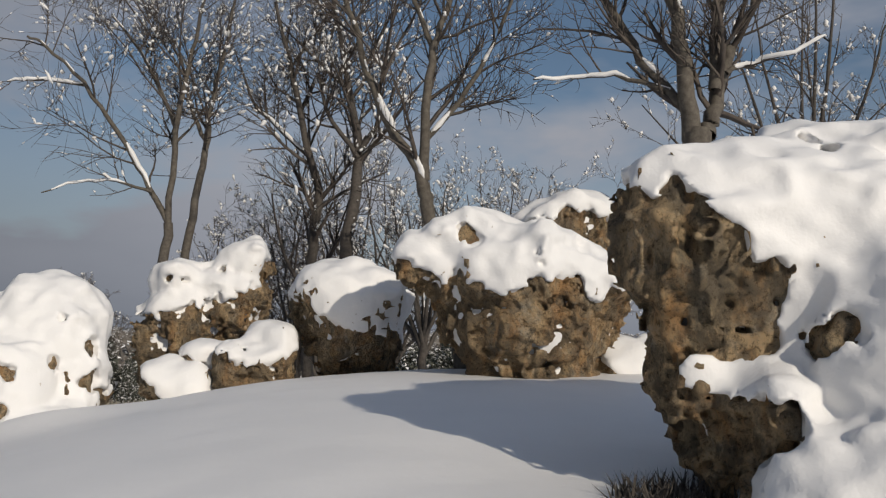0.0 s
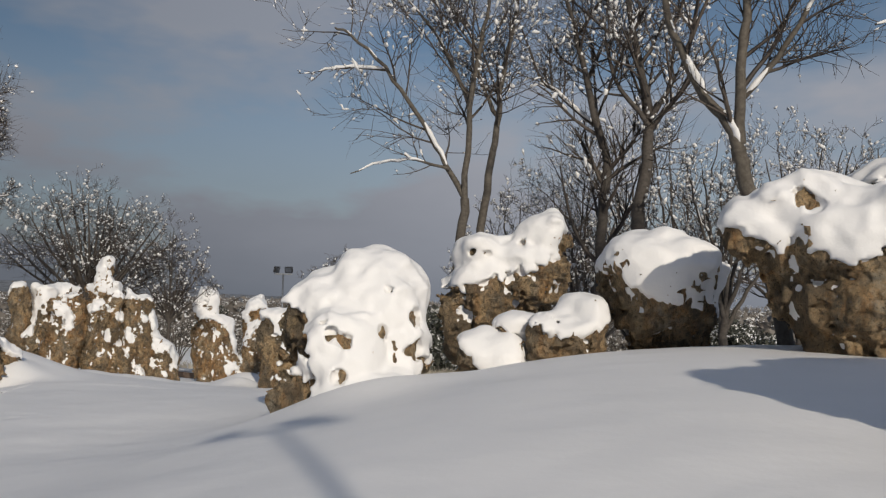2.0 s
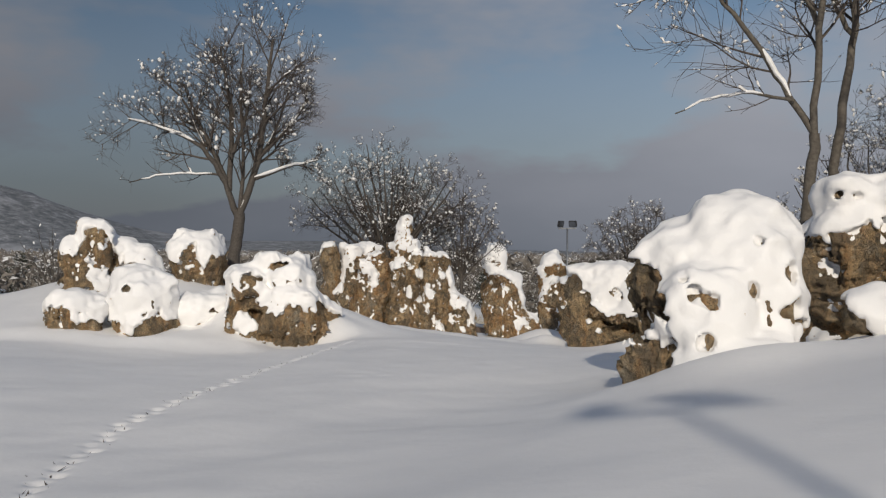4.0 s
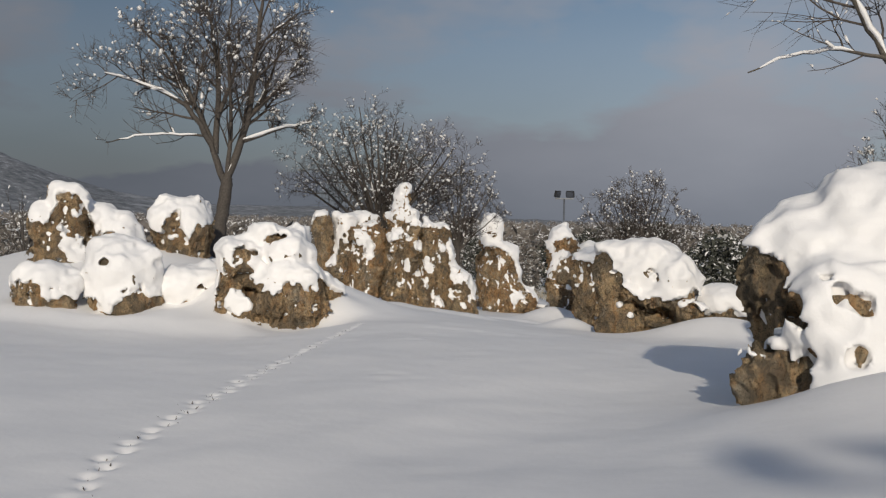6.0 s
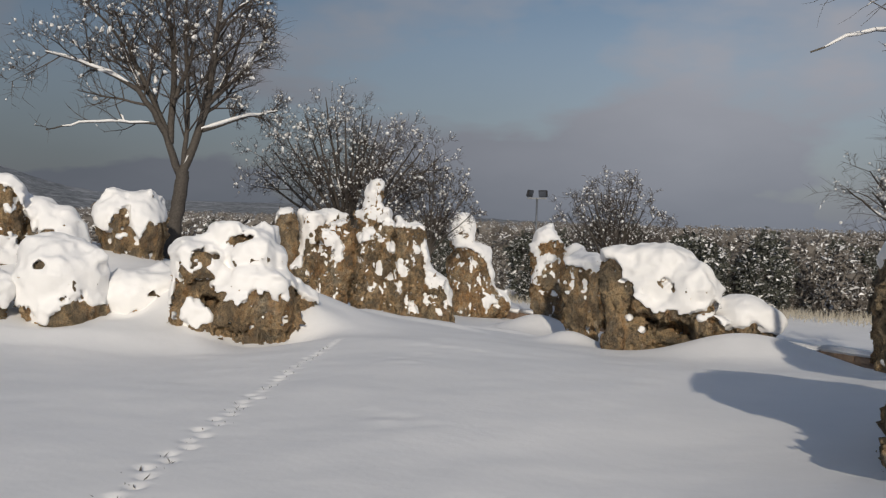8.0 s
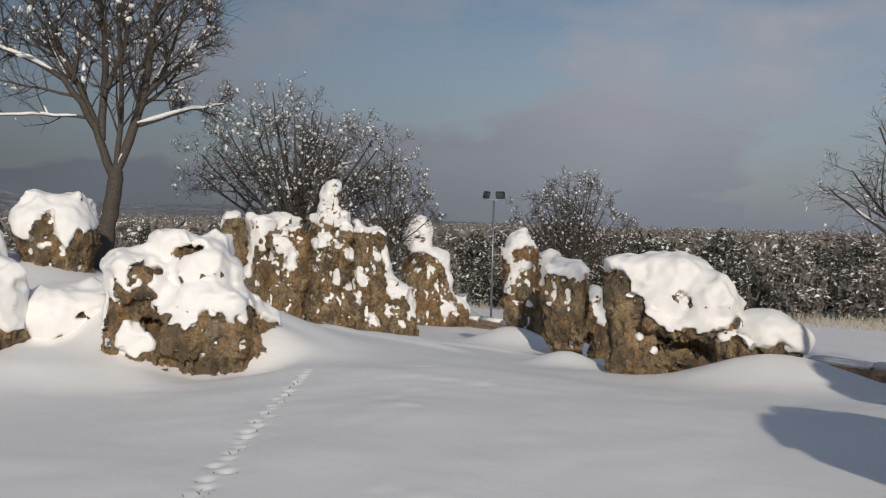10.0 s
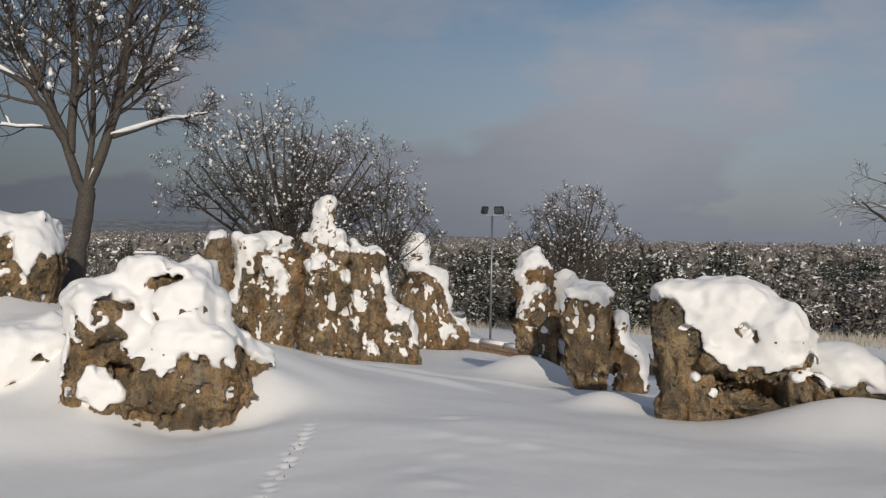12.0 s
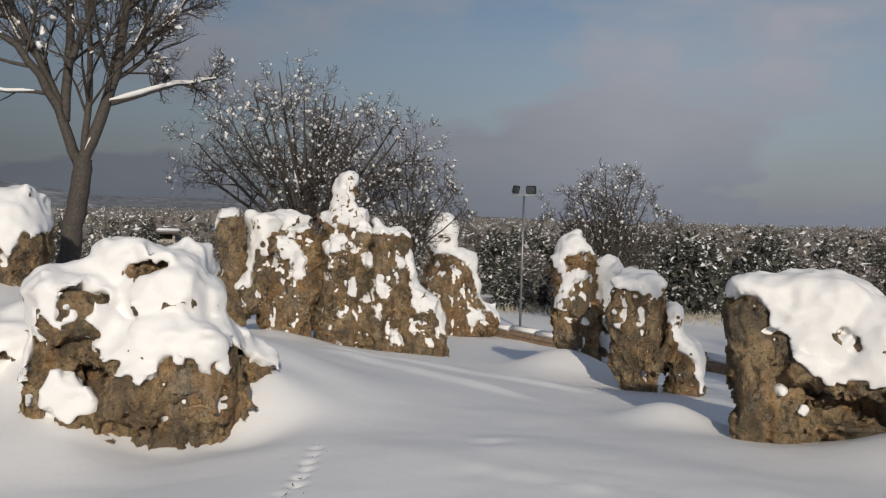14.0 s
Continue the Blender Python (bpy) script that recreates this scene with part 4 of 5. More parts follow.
def tree(label, at, turn, limbs, seed, twig_level=4, kids=(8, 11), snow=0.5, clumps=350, clump_size=0.035, droop=0.1, spread=0.75, shrink=0.55, rmin=0.004, bark=None, base_z=None, group="bare trees", thin=1.0, coarse=False, lower=0.0):
    """A bare tree; limbs are polylines of (x, z) or (x, z, depth) in the upright plane along `turn`, thickest at the start."""
    rnd = np.random.RandomState(seed)
    c, s_ = math.cos(radians(turn)), math.sin(radians(turn))
    z0 = gz(*at) - 0.15 if base_z is None else base_z
    out = []
    for li, (r0, r1, line) in enumerate(limbs):
        raw = np.array([(p[0], p[2] if len(p) > 2 else 0.0, p[1] - z0) for p in line], float)
        dep = np.cumsum(np.r_[0, rnd.normal(0, 0.10, len(raw) - 1)]) if li else np.zeros(len(raw))
        raw[:, 1] += dep
        tt = np.linspace(0, len(raw) - 1, 4 * (len(raw) - 1) + 1)
        pts = np.stack([np.interp(tt, np.arange(len(raw)), raw[:, k]) for k in range(3)], 1)
        for _ in range(2):
            pts[1:-1] = (pts[:-2] + 2 * pts[1:-1] + pts[2:]) / 4
        pts[1:-1] += rnd.normal(0, 0.012, pts[1:-1].shape)
        pts = np.stack([pts[:, 0] * c - pts[:, 1] * s_, pts[:, 0] * s_ + pts[:, 1] * c, pts[:, 2]], 1)
        rad = np.linspace(r0, r1, len(pts))
        out.append((0 if li == 0 else 1, pts, rad))
        length = np.linalg.norm(np.diff(pts, axis=0), axis=1).sum()
        if li or lower:
            branch_off(rnd, pts, rad, max(length, 1.0) * 0.75, 1, out, twig_level if r0 > 0.030 else twig_level - 1, droop, 0.22, kids if r0 > 0.030 else (4, 6), spread, shrink, rmin)
    thing = new("bare_tree")
    thing.matrix_world = pose(at[0], at[1], z0)
    tagged(thing, label, "tree", group)
    main = [(p, r * thin) for lv, p, r in out if lv <= 1]
    fine = [(p, r * thin) for lv, p, r in out if lv >= 2]
    piece("trunk", mesh_from("trunk", *tubes(main, 7 if coarse else 9), bark or BARK), thing)
    if fine:
        tagged(piece("crown", mesh_from("crown", *tubes(fine, 3), TWIG), thing), "dense bare grey-brown twigs", kind="stuff")
    # snow lying along the upper side of limbs, and caught on twigs
    ridges = []
    for lv, p, r in out:
        if lv > 1:
            continue
        gate = rnd.rand()
        run = []
        for i in range(len(p)):
            d = p[min(i + 1, len(p) - 1)] - p[max(i - 1, 0)]
            level_ness = 1 - abs(d[2]) / (np.linalg.norm(d) + 1e-9)
            lying = rnd.rand() < snow * (0.45 + 0.9 * level_ness) and gate < 0.3 + snow
            if lying:
                run.append(i)
            if (not lying or i == len(p) - 1) and len(run) > 1:
                q = p[run] + np.array((0.35 * r[run][0], -0.45 * r[run][0], 0)) + np.array((0, 0, 1.0)) * (r[run] * 0.55)[:, None]
                wd = r[run] * 0.62 + 0.008 * (1 + 0.8 * rnd.rand(len(run)))
                wd[0] *= 0.4
                wd[-1] *= 0.4
                ridges.append((q, wd))
                run = []
            elif not lying:
                run = []
    caught = []
    pool = [(p, r) for lv, p, r in out if lv >= 2]
    for k in rnd.choice(len(pool), min(clumps, len(pool)), replace=False) if clumps and pool else ():
        p, r = pool[k]
        i = rnd.randint(0, len(p) - 1)
        a, b = p[i], p[i + 1]
        size = clump_size * (0.18 + 0.75 * rnd.rand() ** 3)
        ext = min(np.linalg.norm(b - a), size * rnd.uniform(3.0, 8.0))
        d = (b - a) / (np.linalg.norm(b - a) + 1e-9)
        q = np.array([a + d * ext * t for t in (0, 0.3, 0.7, 1.0)]) + np.array((0, 0, size * 0.5 + r[i] * 0.5)) + rnd.normal(0, size * 0.2, (4, 3))
        caught.append((q, size * np.array((0.25, 0.9, 0.8, 0.2)) * rnd.uniform(0.7, 1.2, 4)))
    if ridges:
        tagged(piece("branch_snow", mesh_from("branch_snow", *tubes(ridges, 6), SNOW), thing), "snow lying along the limbs", kind="stuff")
    if caught:
        tagged(piece("twig_snow", mesh_from("twig_snow", *tubes(caught, 4), SNOW), thing), "small lumps of snow on the twigs", kind="stuff")
    return thing


tree("slender leaning bare tree with snow along its limbs", (-4.53, 11.9), 21.3, [
    (0.075, 0.06, [(-0.05, 0.7), (-0.01, 1.96), (0.06, 2.67)]),
    (0.042, 0.014, [(0.06, 2.67), (-0.27, 3.28), (-0.6, 3.81), (-1.04, 4.4), (-1.53, 4.83), (-1.73, 4.93)]),
    (0.024, 0.010, [(-1.04, 4.4), (-1.64, 4.43), (-1.96, 4.38)]),
    (0.022, 0.008, [(-0.15, 3.06), (-0.6, 3.22), (-1.1, 3.18), (-1.5, 3.0)]),
    (0.045, 0.016, [(0.06, 2.67), (0.11, 3.91), (0.19, 4.61), (0.33, 5.25), (0.44, 6.05)]),
    (0.034, 0.014, [(0.11, 3.91), (-0.23, 4.72), (-0.75, 5.34)])], 101, clumps=900, snow=0.6, clump_size=0.04, shrink=0.72)
tree("thin bare tree growing close beside a leaning one", (-4.31, 12.19), 19.8, [
    (0.065, 0.05, [(-0.02, 0.7), (0.0, 2.36), (0.11, 3.21)]),
    (0.05, 0.018, [(0.11, 3.21), (0.2, 3.76), (0.21, 4.27), (0.41, 5.12), (0.52, 6.02)]),
    (0.034, 0.014, [(0.2, 3.83), (-0.04, 4.28), (-0.18, 4.97)])], 102, clumps=600, snow=0.5, clump_size=0.04, shrink=0.72)
tree("bare tree with a kinked snowy trunk", (-2.94, 13.62), 11.9, [
    (0.085, 0.07, [(0, 0.6), (0.0, 2.31), (0.1, 3.38)]),
    (0.07, 0.024, [(0.1, 3.38), (-0.09, 3.97), (-0.33, 5.09), (-0.62, 6.13)]),
    (0.034, 0.014, [(-0.04, 3.89), (-0.9, 4.62), (-1.18, 5.39)]),
    (0.034, 0.014, [(-0.23, 4.57), (0.16, 5.47), (0.31, 6.38)])], 103, clumps=900, snow=0.5, clump_size=0.05, bark=BARK_DARK, lower=1.0, shrink=0.72)
tree("dark-stemmed bare tree among the thicket", (-2.36, 13.22), 9.7, [
    (0.115, 0.085, [(0, 0.6), (0.0, 2.48), (0.14, 3.31)]),
    (0.085, 0.03, [(0.14, 3.31), (0.16, 4.06), (-0.02, 4.98), (-0.26, 6.17)]),
    (0.04, 0.016, [(0.17, 3.9), (0.61, 4.67), (0.84, 5.37)]),
    (0.04, 0.016, [(0.15, 3.81), (-0.38, 4.54), (-0.49, 5.47)])], 104, clumps=900, snow=0.5, clump_size=0.045, bark=BARK_DARK, shrink=0.72)
tree("forked bare tree with thick snow down its leaning stem", (-0.89, 9.38), 4.3, [
    (0.075, 0.07, [(0.40, 0.7), (0.22, 1.8), (0.0, 2.45), (-0.05, 2.75)]),
    (0.062, 0.022, [(-0.03, 2.7), (-0.13, 2.94), (-0.39, 3.37), (-0.62, 3.86), (-0.78, 4.38), (-0.94, 4.97)]),
    (0.055, 0.020, [(-0.03, 2.78), (-0.04, 3.46), (0.02, 4.1), (0.22, 4.64), (0.38, 5.12)]),
    (0.032, 0.014, [(-0.02, 3.2), (0.4, 3.7), (0.71, 4.3), (0.85, 4.77)]),
    (0.032, 0.014, [(0.02, 4.16), (-0.18, 4.63), (-0.28, 4.99)])], 105, clumps=450, snow=0.95, clump_size=0.03, shrink=0.6)
tree("vase-shaped bare tree with several greenish stems", (1.48, 8.2), -13.3, [
    (0.13, 0.12, [(0.0, 0.6), (0.0, 2.6), (0.0, 3.0)]),
    (0.085, 0.04, [(-0.05, 2.91), (-0.09, 3.4), (-0.19, 4.16), (-0.28, 4.79)]),
    (0.05, 0.022, [(-0.09, 3.18), (-0.48, 3.68), (-0.75, 4.22), (-0.97, 4.66)]),
    (0.08, 0.03, [(0.07, 2.95), (0.13, 3.19), (0.24, 3.67), (0.45, 4.1), (0.68, 4.52)]),
    (0.055, 0.03, [(0.14, 3.34), (0.17, 4.13), (0.19, 4.63)]),
    (0.024, 0.010, [(0.24, 3.48), (0.44, 3.58), (0.75, 3.61), (1.01, 3.75)]),
    (0.024, 0.008, [(-0.23, 3.36), (-0.68, 3.57), (-1.12, 3.53), (-1.38, 3.5)])], 106, clumps=60, snow=0.75, clump_size=0.03, shrink=0.72, kids=(5, 8))
tree("broad bare tree with a spreading snow-flecked crown", (-18.71, 14.93), 50.4, [
    (0.17, 0.13, [(-0.05, 0.0), (0.0, 0.51), (0.10, 1.3), (0.18, 1.97), (0.22, 2.3)]),
    (0.085, 0.02, [(0.17, 2.19), (-0.15, 3.03), (-0.61, 3.85), (-1.59, 4.29), (-2.34, 4.42)]),
    (0.095, 0.03, [(0.22, 2.3), (0.61, 3.41), (0.75, 4.18), (0.88, 5.6), (0.97, 6.48)]),
    (0.075, 0.025, [(-0.04, 2.82), (0.03, 4.44), (-0.14, 5.48), (-0.26, 6.32)]),
    (0.029, 0.012, [(-0.25, 3.19), (-0.99, 3.24), (-1.76, 3.13), (-2.32, 2.94)]),
    (0.06, 0.02, [(0.57, 3.13), (1.35, 3.46), (2.11, 3.63)]),
    (0.06, 0.025, [(-0.1, 3.04), (-0.77, 4.47), (-1.13, 5.37)]),
    (0.055, 0.02, [(0.66, 3.63), (1.54, 4.58), (1.85, 5.16)]),
    (0.055, 0.02, [(-0.01, 3.58), (0.38, 4.68), (0.46, 5.55)]),
    (0.055, 0.018, [(0.22, 2.3), (0.32, 3.6), (0.2, 5.0), (0.28, 6.4)]),
    (0.045, 0.016, [(0.61, 3.41), (1.2, 4.6), (1.5, 5.8)]),
    (0.045, 0.016, [(-0.61, 3.85), (-1.05, 4.9), (-1.65, 5.5)])], 107, clumps=1200, snow=0.75, clump_size=0.07, bark=BARK_DARK, shrink=0.60, kids=(9, 13), rmin=0.0048, droop=0.22)


def fan(n, height, width, z0, r0, seed, trunk=0.3):
    """Limbs of a broom-like crown that fans out of one short trunk."""
    rnd = np.random.RandomState(seed)
    limbs = [(r0, r0 * 0.85, [(0, z0 - 0.3), (0.02, z0 + height * trunk)])]
    for k in range(n):
        a = -1 + 2 * (k + 0.5) / n
        z1 = z0 + height * (1 - 0.40 * abs(a) ** 2) * rnd.uniform(0.86, 1.02)
        dep = rnd.uniform(-0.7, 0.7) * width
        zt = z0 + height * trunk * rnd.uniform(0.7, 1.0)
        limbs.append((r0 * 0.5, r0 * 0.10, [(0.02, zt, 0), (a * width * 0.32, zt + (z1 - zt) * 0.38, dep * 0.35), (a * width * 0.72, zt + (z1 - zt) * 0.72, dep * 0.75), (a * width, z1, dep)]))
    return limbs


tree("wide many-stemmed bare tree behind the standing rocks", (-21.5, 23.95), 40.6, fan(20, 5.5, 3.0, -0.4, 0.14, 1, 0.2), 111, clumps=1900, clump_size=0.075, snow=0.25, shrink=0.5, kids=(7, 10), rmin=0.0062, spread=0.95, bark=BARK_DARK, coarse=True)
tree("small round-crowned bare tree behind the standing rocks", (-18.85, 24.6), 32.6, fan(12, 4.8, 1.45, -1.2, 0.07, 2, 0.42), 112, clumps=800, clump_size=0.07, snow=0.25, shrink=0.5, kids=(7, 10), rmin=0.0062, spread=0.95, bark=BARK_DARK, coarse=True)
tree("fan-crowned bare tree beyond the low wall", (-17.5, 35.39), 21.3, fan(16, 5.1, 2.5, -1.7, 0.11, 3, 0.26), 113, clumps=1100, clump_size=0.075, snow=0.25, shrink=0.5, kids=(7, 10), rmin=0.0080, spread=0.95, bark=BARK_DARK, coarse=True)
tree("bare tree with drooping twigs beyond the terrace", (-5.2, 25.6), 4.0, fan(12, 5.6, 2.7, -1.3, 0.13, 4, 0.3), 114, clumps=300, clump_size=0.06, snow=0.4, shrink=0.6, kids=(5, 8), bark=BARK_DARK, coarse=True, droop=0.3, thin=1.1)
for k, (x, y, h, w, n) in enumerate([(-0.2, 14.9, 4.0, 1.6, 10), (-4.6, 15.6, 3.6, 1.5, 9), (-2.0, 16.2, 4.6, 1.9, 10), (3.5, 11.3, 5.2, 1.9, 9), (-3.4, 14.9, 3.4, 1.2, 9), (-1.2, 13.0, 2.9, 1.1, 9), (1.2, 16.0, 4.4, 1.8, 9), (-3.0, 17.5, 5.5, 2.0, 9)]):
    tree("dense snowy thicket tree behind the boulders", (x, y), 8, fan(n, h, w, gz(x, y) + 0.2, 0.07, 20 + k, 0.2), 120 + k, clumps=900, clump_size=0.05, snow=0.35, shrink=0.5, kids=(5, 7), bark=BARK_DARK, coarse=True)
for k, (x, y, h, w) in enumerate([(-36, 30, 3.2, 1.9), (-31, 33, 3.0, 1.6), (-40, 22, 3.4, 2.0), (-27, 36, 3.0, 1.5), (-44, 36, 3.6, 2.2)]):
    tree("bare shrub with snow on its twigs in the field", (x, y), 40, fan(8, h, w, gz(x, y), 0.05, 40 + k, 0.08), 140 + k, clumps=450, clump_size=0.08, snow=0.3, shrink=0.42, kids=(4, 6), twig_level=3, bark=BARK_DARK, coarse=True, thin=1.6)


# ---- floodlight poles ----
def floodlight_pole(at, height, turn, label, size=1.0):
    z0 = gz(*at)
    thing = new("floodlight_pole")
    thing.matrix_world = pose(at[0], at[1], z0, 0, 0, turn)
    tagged(thing, label, "floodlight pole", "floodlight poles")
    part("pole", rod_bm((0, 0, -0.3), (0, 0, height), 0.045, 0.035), STEEL, thing, smooth=True)
    part("base_plate", box_bm((0.24, 0.24, 0.02), Matrix.Translation((0, 0, 0.03)), 0.004), STEEL, thing)
    part("crossbar", box_bm((0.95 * size, 0.05, 0.05), Matrix.Translation((0, 0, height + 0.01)), 0.006), STEEL, thing)
    for x, yaw in ((-0.34 * size, 62), (0.30 * size, -12)):
        m = pose(x, -0.05, height + 0.06 + 0.17 * size, 14, 0, yaw) @ Matrix.Scale(size, 4)
        lamp = part("floodlight", box_bm((0.44, 0.13, 0.34), m, 0.025), BLACK, thing, "black floodlight housing")
        part("lens", box_bm((0.36, 0.012, 0.26), m @ Matrix.Translation((0, -0.069, 0)), 0.003), GLASS, lamp, "dark glass")
        part("bracket", box_bm((0.04, 0.05, 0.16), pose(x, 0, height + 0.06), 0.004), STEEL, lamp)
    return thing


floodlight_pole((-19.86, 33.5), 4.5, 20, "slim grey pole carrying two black floodlights beyond the wall", 0.8)
floodlight_pole((1.52, -1.28), 4.1, 24, "slim grey pole with two floodlights standing on the snow", 0.8)


# ---- low masonry wall along the terrace ----
def low_wall(line):
    thing = new("low_wall")
    x0, y0 = line[0]
    thing.matrix_world = pose(x0, y0, 0)
    tagged(thing, "low brown masonry wall with snow lying on top", "low wall")
    rnd = np.random.RandomState(9)
    brick_mesh = None
    for (ax, ay), (bx, by) in zip(line, line[1:]):
        L = math.hypot(bx - ax, by - ay)
        yaw = math.degrees(math.atan2(by - ay, bx - ax))
        n = int(L / 1.2)
        for k in range(n):
            t = (k + 0.5) / n
            x, y = ax + (bx - ax) * t, ay + (by - ay) * t
            z = gz(x, y) - 0.14
            m = pose(x - x0, y - y0, z, 0, 0, yaw)
            part("core", box_bm((L / n, 0.26, 0.8), m @ Matrix.Translation((0, 0, -0.02)), 0.0), MASON, thing)
            cap = box_bm((L / n + 0.01, 0.36, 0.13), m @ Matrix.Translation((0, 0, 0.44)), 0.05)
            part("snow_strip", cap, SNOW, thing, "soft strip of snow", smooth=True)
            for row in range(3):
                for c_ in range(3):
                    if brick_mesh is None:
                        bm = box_bm((0.385, 0.06, 0.115), Matrix(), 0.012)
                        brick_mesh = bpy.data.meshes.new("brick")
                        bm.to_mesh(brick_mesh)
                        bm.free()
                        brick_mesh.materials.append(MASON)
                    b = piece("brick", brick_mesh, thing)
                    b.matrix_local = m @ Matrix.Translation((-L / n / 2 + (c_ + 0.5) * L / n / 3 + (0.06 if row % 2 else -0.04), -0.125 + rnd.uniform(-0.008, 0.008), 0.05 + row * 0.128))
    return thing


low_wall([(-24.0, 31.2), (-20.3, 30.6), (-16.1, 28.2), (-12.1, 26.0), (-7.7, 23.3), (-3.0, 21.5)])


# ---- evergreen and scrub belt ----
def evergreen(seed, h, w, conical, green=LEAF):
    rnd = np.random.RandomState(seed)
    n = 640
    u = rnd.rand(n)
    z = h * (0.10 + 0.9 * u)
    prof = (1 - u * 0.85) if conical else np.sqrt(np.clip(1 - (2 * u - 0.85) ** 2 * 0.8, 0.05, 1))
    a = rnd.rand(n) * 6.28
    r = w * prof * np.sqrt(rnd.uniform(0.25, 1.05, n))
    p = np.stack([np.cos(a) * r, np.sin(a) * r, z + rnd.normal(0, 0.06 * h, n) * 0.6], 1)
    k = 5
    c = np.repeat(p, k, 0) + rnd.normal(0, 0.09 * w, (n * k, 3))
    d = rnd.normal(0, 1, (n * k, 3, 3)) * 0.062 * w
    v = (c[:, None] + d).reshape(-1, 3)
    f = np.arange(len(v)).reshape(-1, 3)
    foliage = mesh_from("foliage", v, f, green, False)
    up = p[rnd.rand(n) < 0.85]
    v = np.repeat(up, 4, 0) + rnd.normal(0, 0.05 * w, (len(up) * 4, 3)) + np.array((0, 0, 0.04 * w))
    v = (v[:, None] + rnd.normal(0, 1, (len(v), 3, 3)) * (0.012 + 0.075 * rnd.rand(len(v)) ** 2)[:, None, None] * w * np.array((1, 1, 0.6))).reshape(-1, 3)
    return foliage, mesh_from("snow_lumps", v, np.arange(len(v)).reshape(-1, 3), SNOW, False)


def evergreen_thing(meshes, at, scale, turn, label):
    thing = new("evergreen_tree")
    z = gz(*at)
    thing.matrix_world = Matrix.LocRotScale((at[0], at[1], z - 0.1), Euler((0, 0, turn)), (scale, scale, scale))
    tagged(thing, label, "tree", "snowy evergreens")
    part("trunk", rod_bm((0, 0, -0.2), (0.03, 0, 2.2), 0.09, 0.03, 7), BARK_DARK, thing)
    piece("foliage", meshes[0], thing)
    tagged(piece("snow_load", meshes[1], thing), "lumps of snow on the boughs", kind="stuff")
    return thing


KINDS = [evergreen(201, 3.9, 1.35, True), evergreen(202, 3.4, 1.6, False), evergreen(203, 3.6, 1.3, False), evergreen(204, 3.0, 1.5, False, SCRUB), evergreen(205, 2.4, 1.4, False, SCRUB)]
rnd = np.random.RandomState(77)
protos = [evergreen_thing(m, (-20 + 3 * i, 44 + i), 1.0, i, ("dark evergreen tree" if i < 3 else "brown leafless thicket") + " laden with lumps of snow") for i, m in enumerate(KINDS)]
for k in range(190):
    bearing = rnd.uniform(-68, 14)
    dist = rnd.uniform(38, 47) if k < 75 else rnd.uniform(47, 85)
    x, y = -6 + math.sin(radians(bearing)) * dist, 6 + math.cos(radians(bearing)) * dist
    if bearing < -38 and dist < 50:
        continue
    dark_stand = -30 < bearing < -21 or bearing > -7  # stands of evergreens between brown scrub
    kind = rnd.choice([0, 1, 2, 1, 2, 3] if dark_stand and dist < 55 else [0, 2, 3, 3, 3, 4, 4, 4])
    s = rnd.uniform(0.65, 1.0) if dark_stand and dist < 55 else rnd.uniform(0.5, 0.95)
    copy_thing(protos[kind], Matrix.LocRotScale((x, y, gz(x, y) - 0.1), Euler((0, 0, rnd.uniform(0, 6.28))), (s, s, s)))

# farther woods, too many to count
V, SV = [], []
for k in range(3000):
    bearing, dist = rnd.uniform(-85, 35), 75 + 330 * rnd.rand() ** 1.6
    x, y = -6 + math.sin(radians(bearing)) * dist, 6 + math.cos(radians(bearing)) * dist
    z, h, w = gz(x, y) + 0.012 * max(dist - 120, 0), rnd.uniform(1.8, 3.6), rnd.uniform(1.4, 2.6)
    n = 44
    p = np.stack([rnd.normal(0, 0.45 * w, n), rnd.normal(0, 0.45 * w, n), h * rnd.uniform(0.05, 1.0, n)], 1) + (x, y, z)
    d = rnd.normal(0, 0.17 * w, (n, 3, 3))
    V.append((p[:, None] + d).reshape(-1, 3))
    up = p[rnd.rand(n) < 0.5] + (0, 0, 0.3)
    up = np.repeat(up, 2, 0) + rnd.normal(0, 0.15, (len(up) * 2, 3))
    SV.append((up[:, None] + rnd.normal(0, 1, (len(up), 3, 3)) * (0.05 + 0.22 * rnd.rand(len(up)) ** 2)[:, None, None] * np.array((1, 1, 0.55))).reshape(-1, 3))
V = np.concatenate(V)
woods = piece("far_woods", mesh_from("far_woods", V, np.arange(len(V)).reshape(-1, 3), SCRUB, False))
tagged(woods, "distant brown woods dusted with snow", "woods", kind="stuff")
snow_far = piece("far_woods_snow", mesh_from("far_woods_snow", np.concatenate(SV), np.arange(sum(len(v) for v in SV)).reshape(-1, 3), SNOW, False))
tagged(snow_far, "snow lying on the distant woods", "woods snow", kind="stuff")

# dry grass along the foot of the belt
V = []
for k in range(5200):
    bearing, dist = rnd.uniform(-48, 12), rnd.uniform(36, 40) + rnd.rand() * 3
    x, y = -6 + math.sin(radians(bearing)) * dist, 6 + math.cos(radians(bearing)) * dist
    z, hh = gz(x, y), rnd.uniform(0.15, 0.5)
    lean = rnd.normal(0, 0.12, 2)
    V += [(x - 0.02, y, z - 0.02), (x + 0.02, y, z - 0.02), (x + lean[0], y + lean[1], z + hh)]
grass = piece("dry_grass", mesh_from("dry_grass", np.array(V), np.arange(len(V)).reshape(-1, 3), GRASS, False))
tagged(grass, "pale dry grass standing through the snow", "grass", kind="stuff")

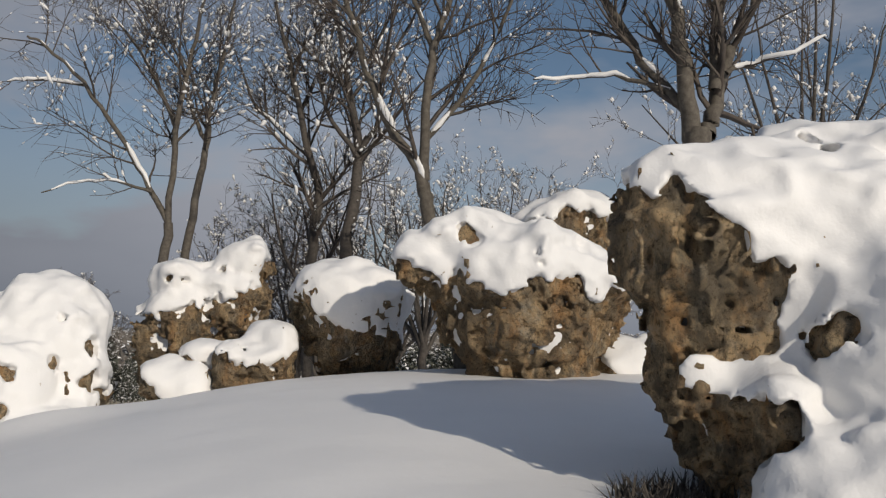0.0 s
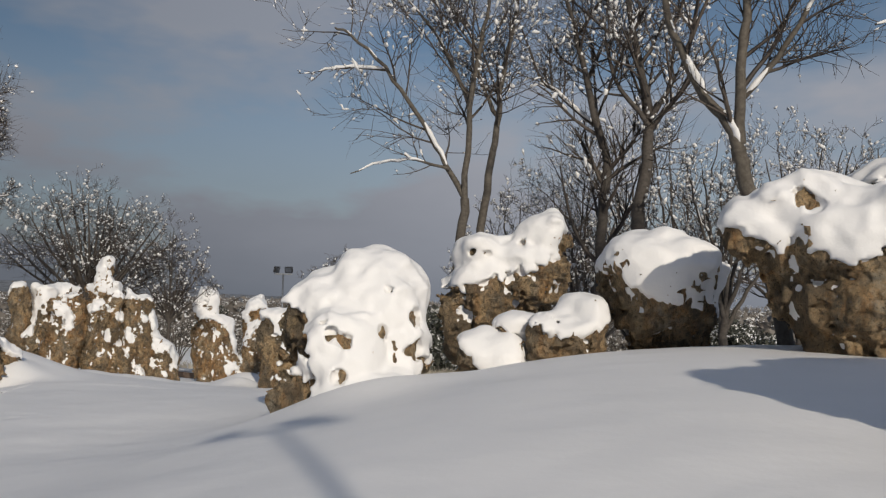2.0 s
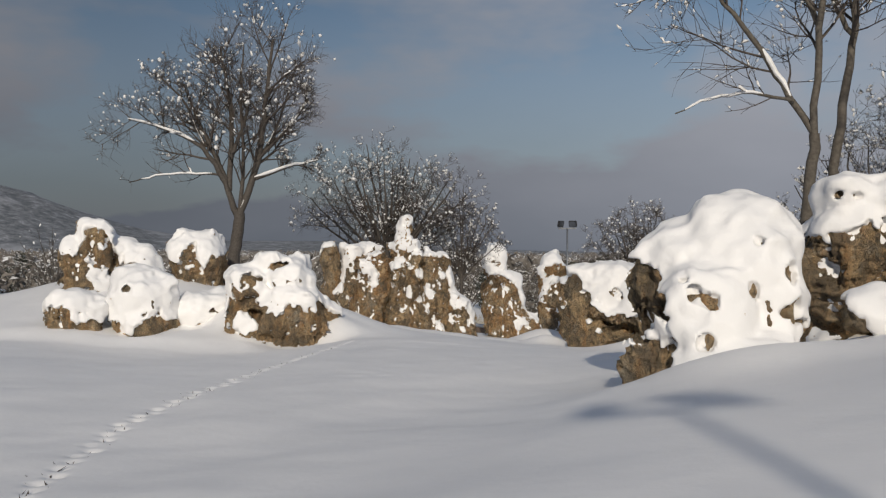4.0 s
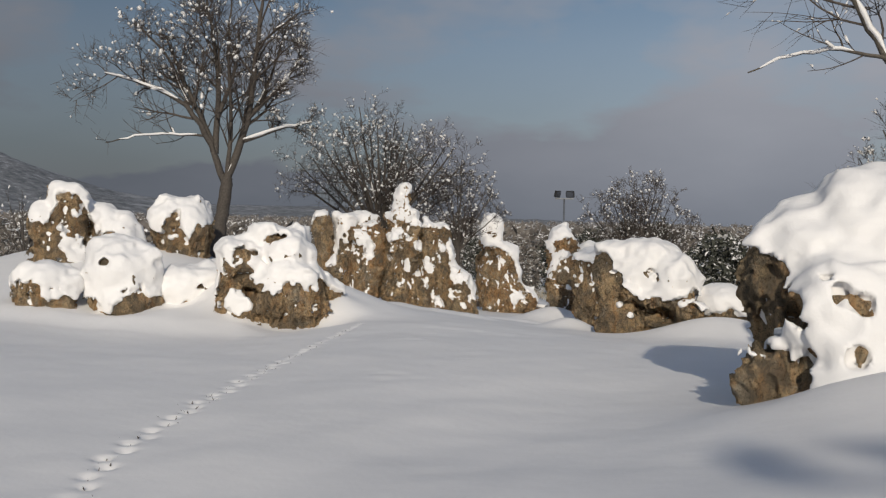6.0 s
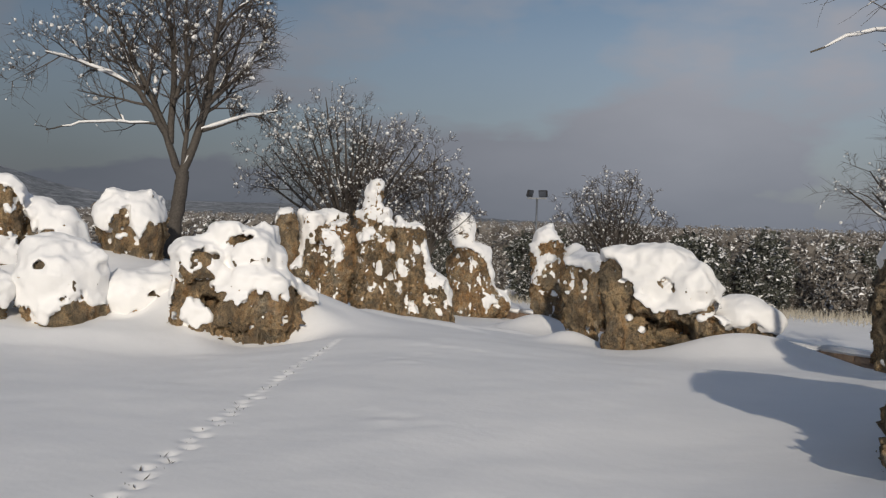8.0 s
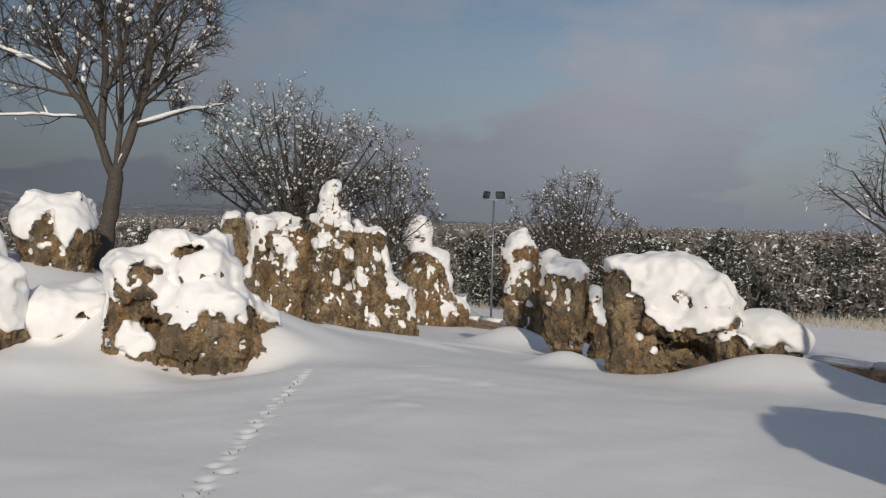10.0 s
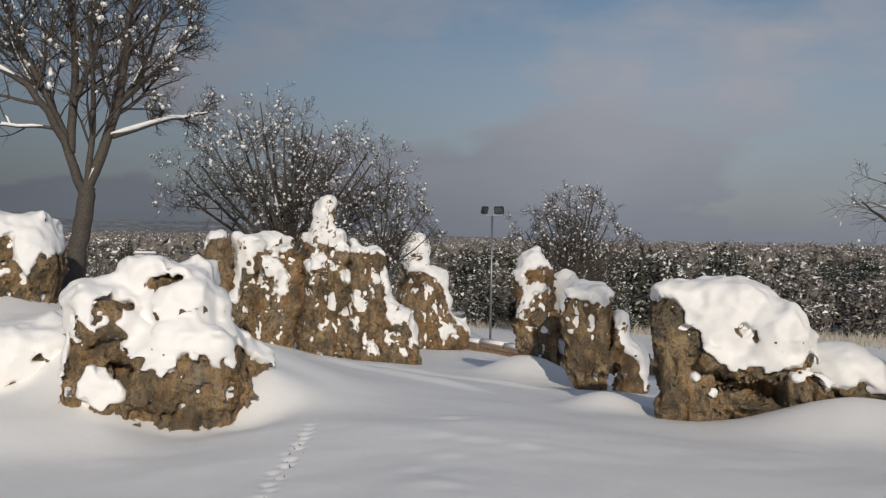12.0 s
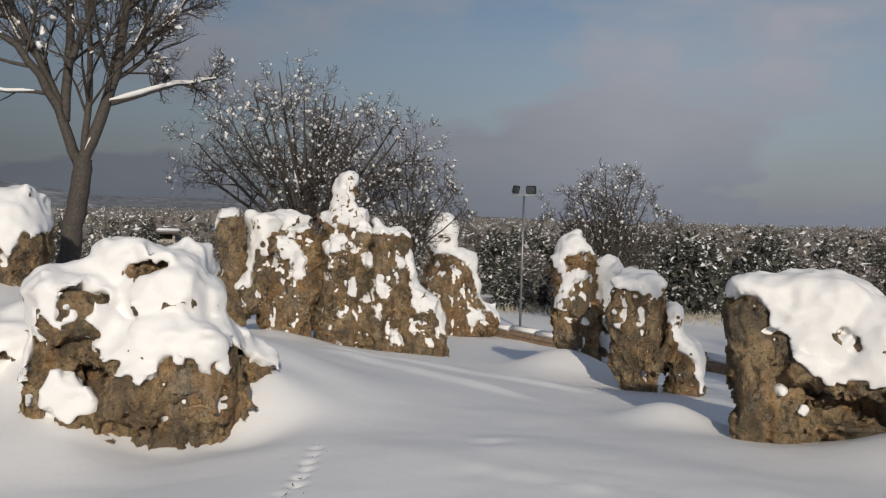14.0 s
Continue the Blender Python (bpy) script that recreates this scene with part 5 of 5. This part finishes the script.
# ---- hills ----
def hills():
    bear = np.radians(np.linspace(-125, 60, 260))
    depth = np.linspace(0, 1, 40)
    B, D = np.meshgrid(bear, depth, indexing="ij")
    deg = np.degrees(B)
    top = 46 * np.exp(-((deg + 68) / 11) ** 2) + 9 * np.exp(-((deg + 45) / 9) ** 2) + 3 * np.exp(-((deg + 28) / 16) ** 2) + 3
    R = 430 + 300 * D
    p = np.stack([np.sin(B) * R, np.cos(B) * R, np.zeros_like(R)], -1)
    Z = -2 + 1.0 * top * smoothstep(0, 1, D) * (1.25 + 0.15 * vnoise(p, 0.012, 5) + 0.05 * vnoise(p, 0.05, 6)) + 0.9 * vnoise(p, 0.15, 7)
    i = np.arange(B.size).reshape(B.shape)
    q = np.stack([i[:-1, :-1].ravel(), i[1:, :-1].ravel(), i[1:, 1:].ravel(), i[:-1, 1:].ravel()], 1)[:, ::-1]
    return mesh_from("hills", np.stack([p[..., 0].ravel(), p[..., 1].ravel(), Z.ravel()], 1), q, HILL)


tagged(piece("hills_backdrop", hills()), "low wooded hills under snow", "hills", kind="structure")


# ---- hut in the field ----
def hut(at, turn):
    thing = new("hut")
    z = gz(*at)
    thing.matrix_world = pose(at[0], at[1], z, 0, 0, turn)
    tagged(thing, "small flat-roofed hut with snow on its roof", "hut")
    for x in (-1.2, 1.2):
        part("wall", box_bm((0.18, 2.2, 2.6), Matrix.Translation((x, 0, 1.1)), 0.01), PLASTER, thing)
    part("wall", box_bm((2.22, 0.18, 2.6), Matrix.Translation((0, 1.0, 1.1)), 0.01), PLASTER, thing)
    part("wall", box_bm((2.22, 0.18, 2.2), Matrix.Translation((0, -1.0, 0.9)), 0.01), PLASTER, thing)
    part("roof", box_bm((3.4, 3.0, 0.14), Matrix.Translation((0, 0, 2.48)), 0.02), BARK_DARK, thing)
    part("roof_snow", box_bm((3.3, 2.9, 0.25), Matrix.Translation((0, 0, 2.68)), 0.10), SNOW, thing, "snow layer", True)
    return thing


hut((-58.9, 52.8), 47.7)
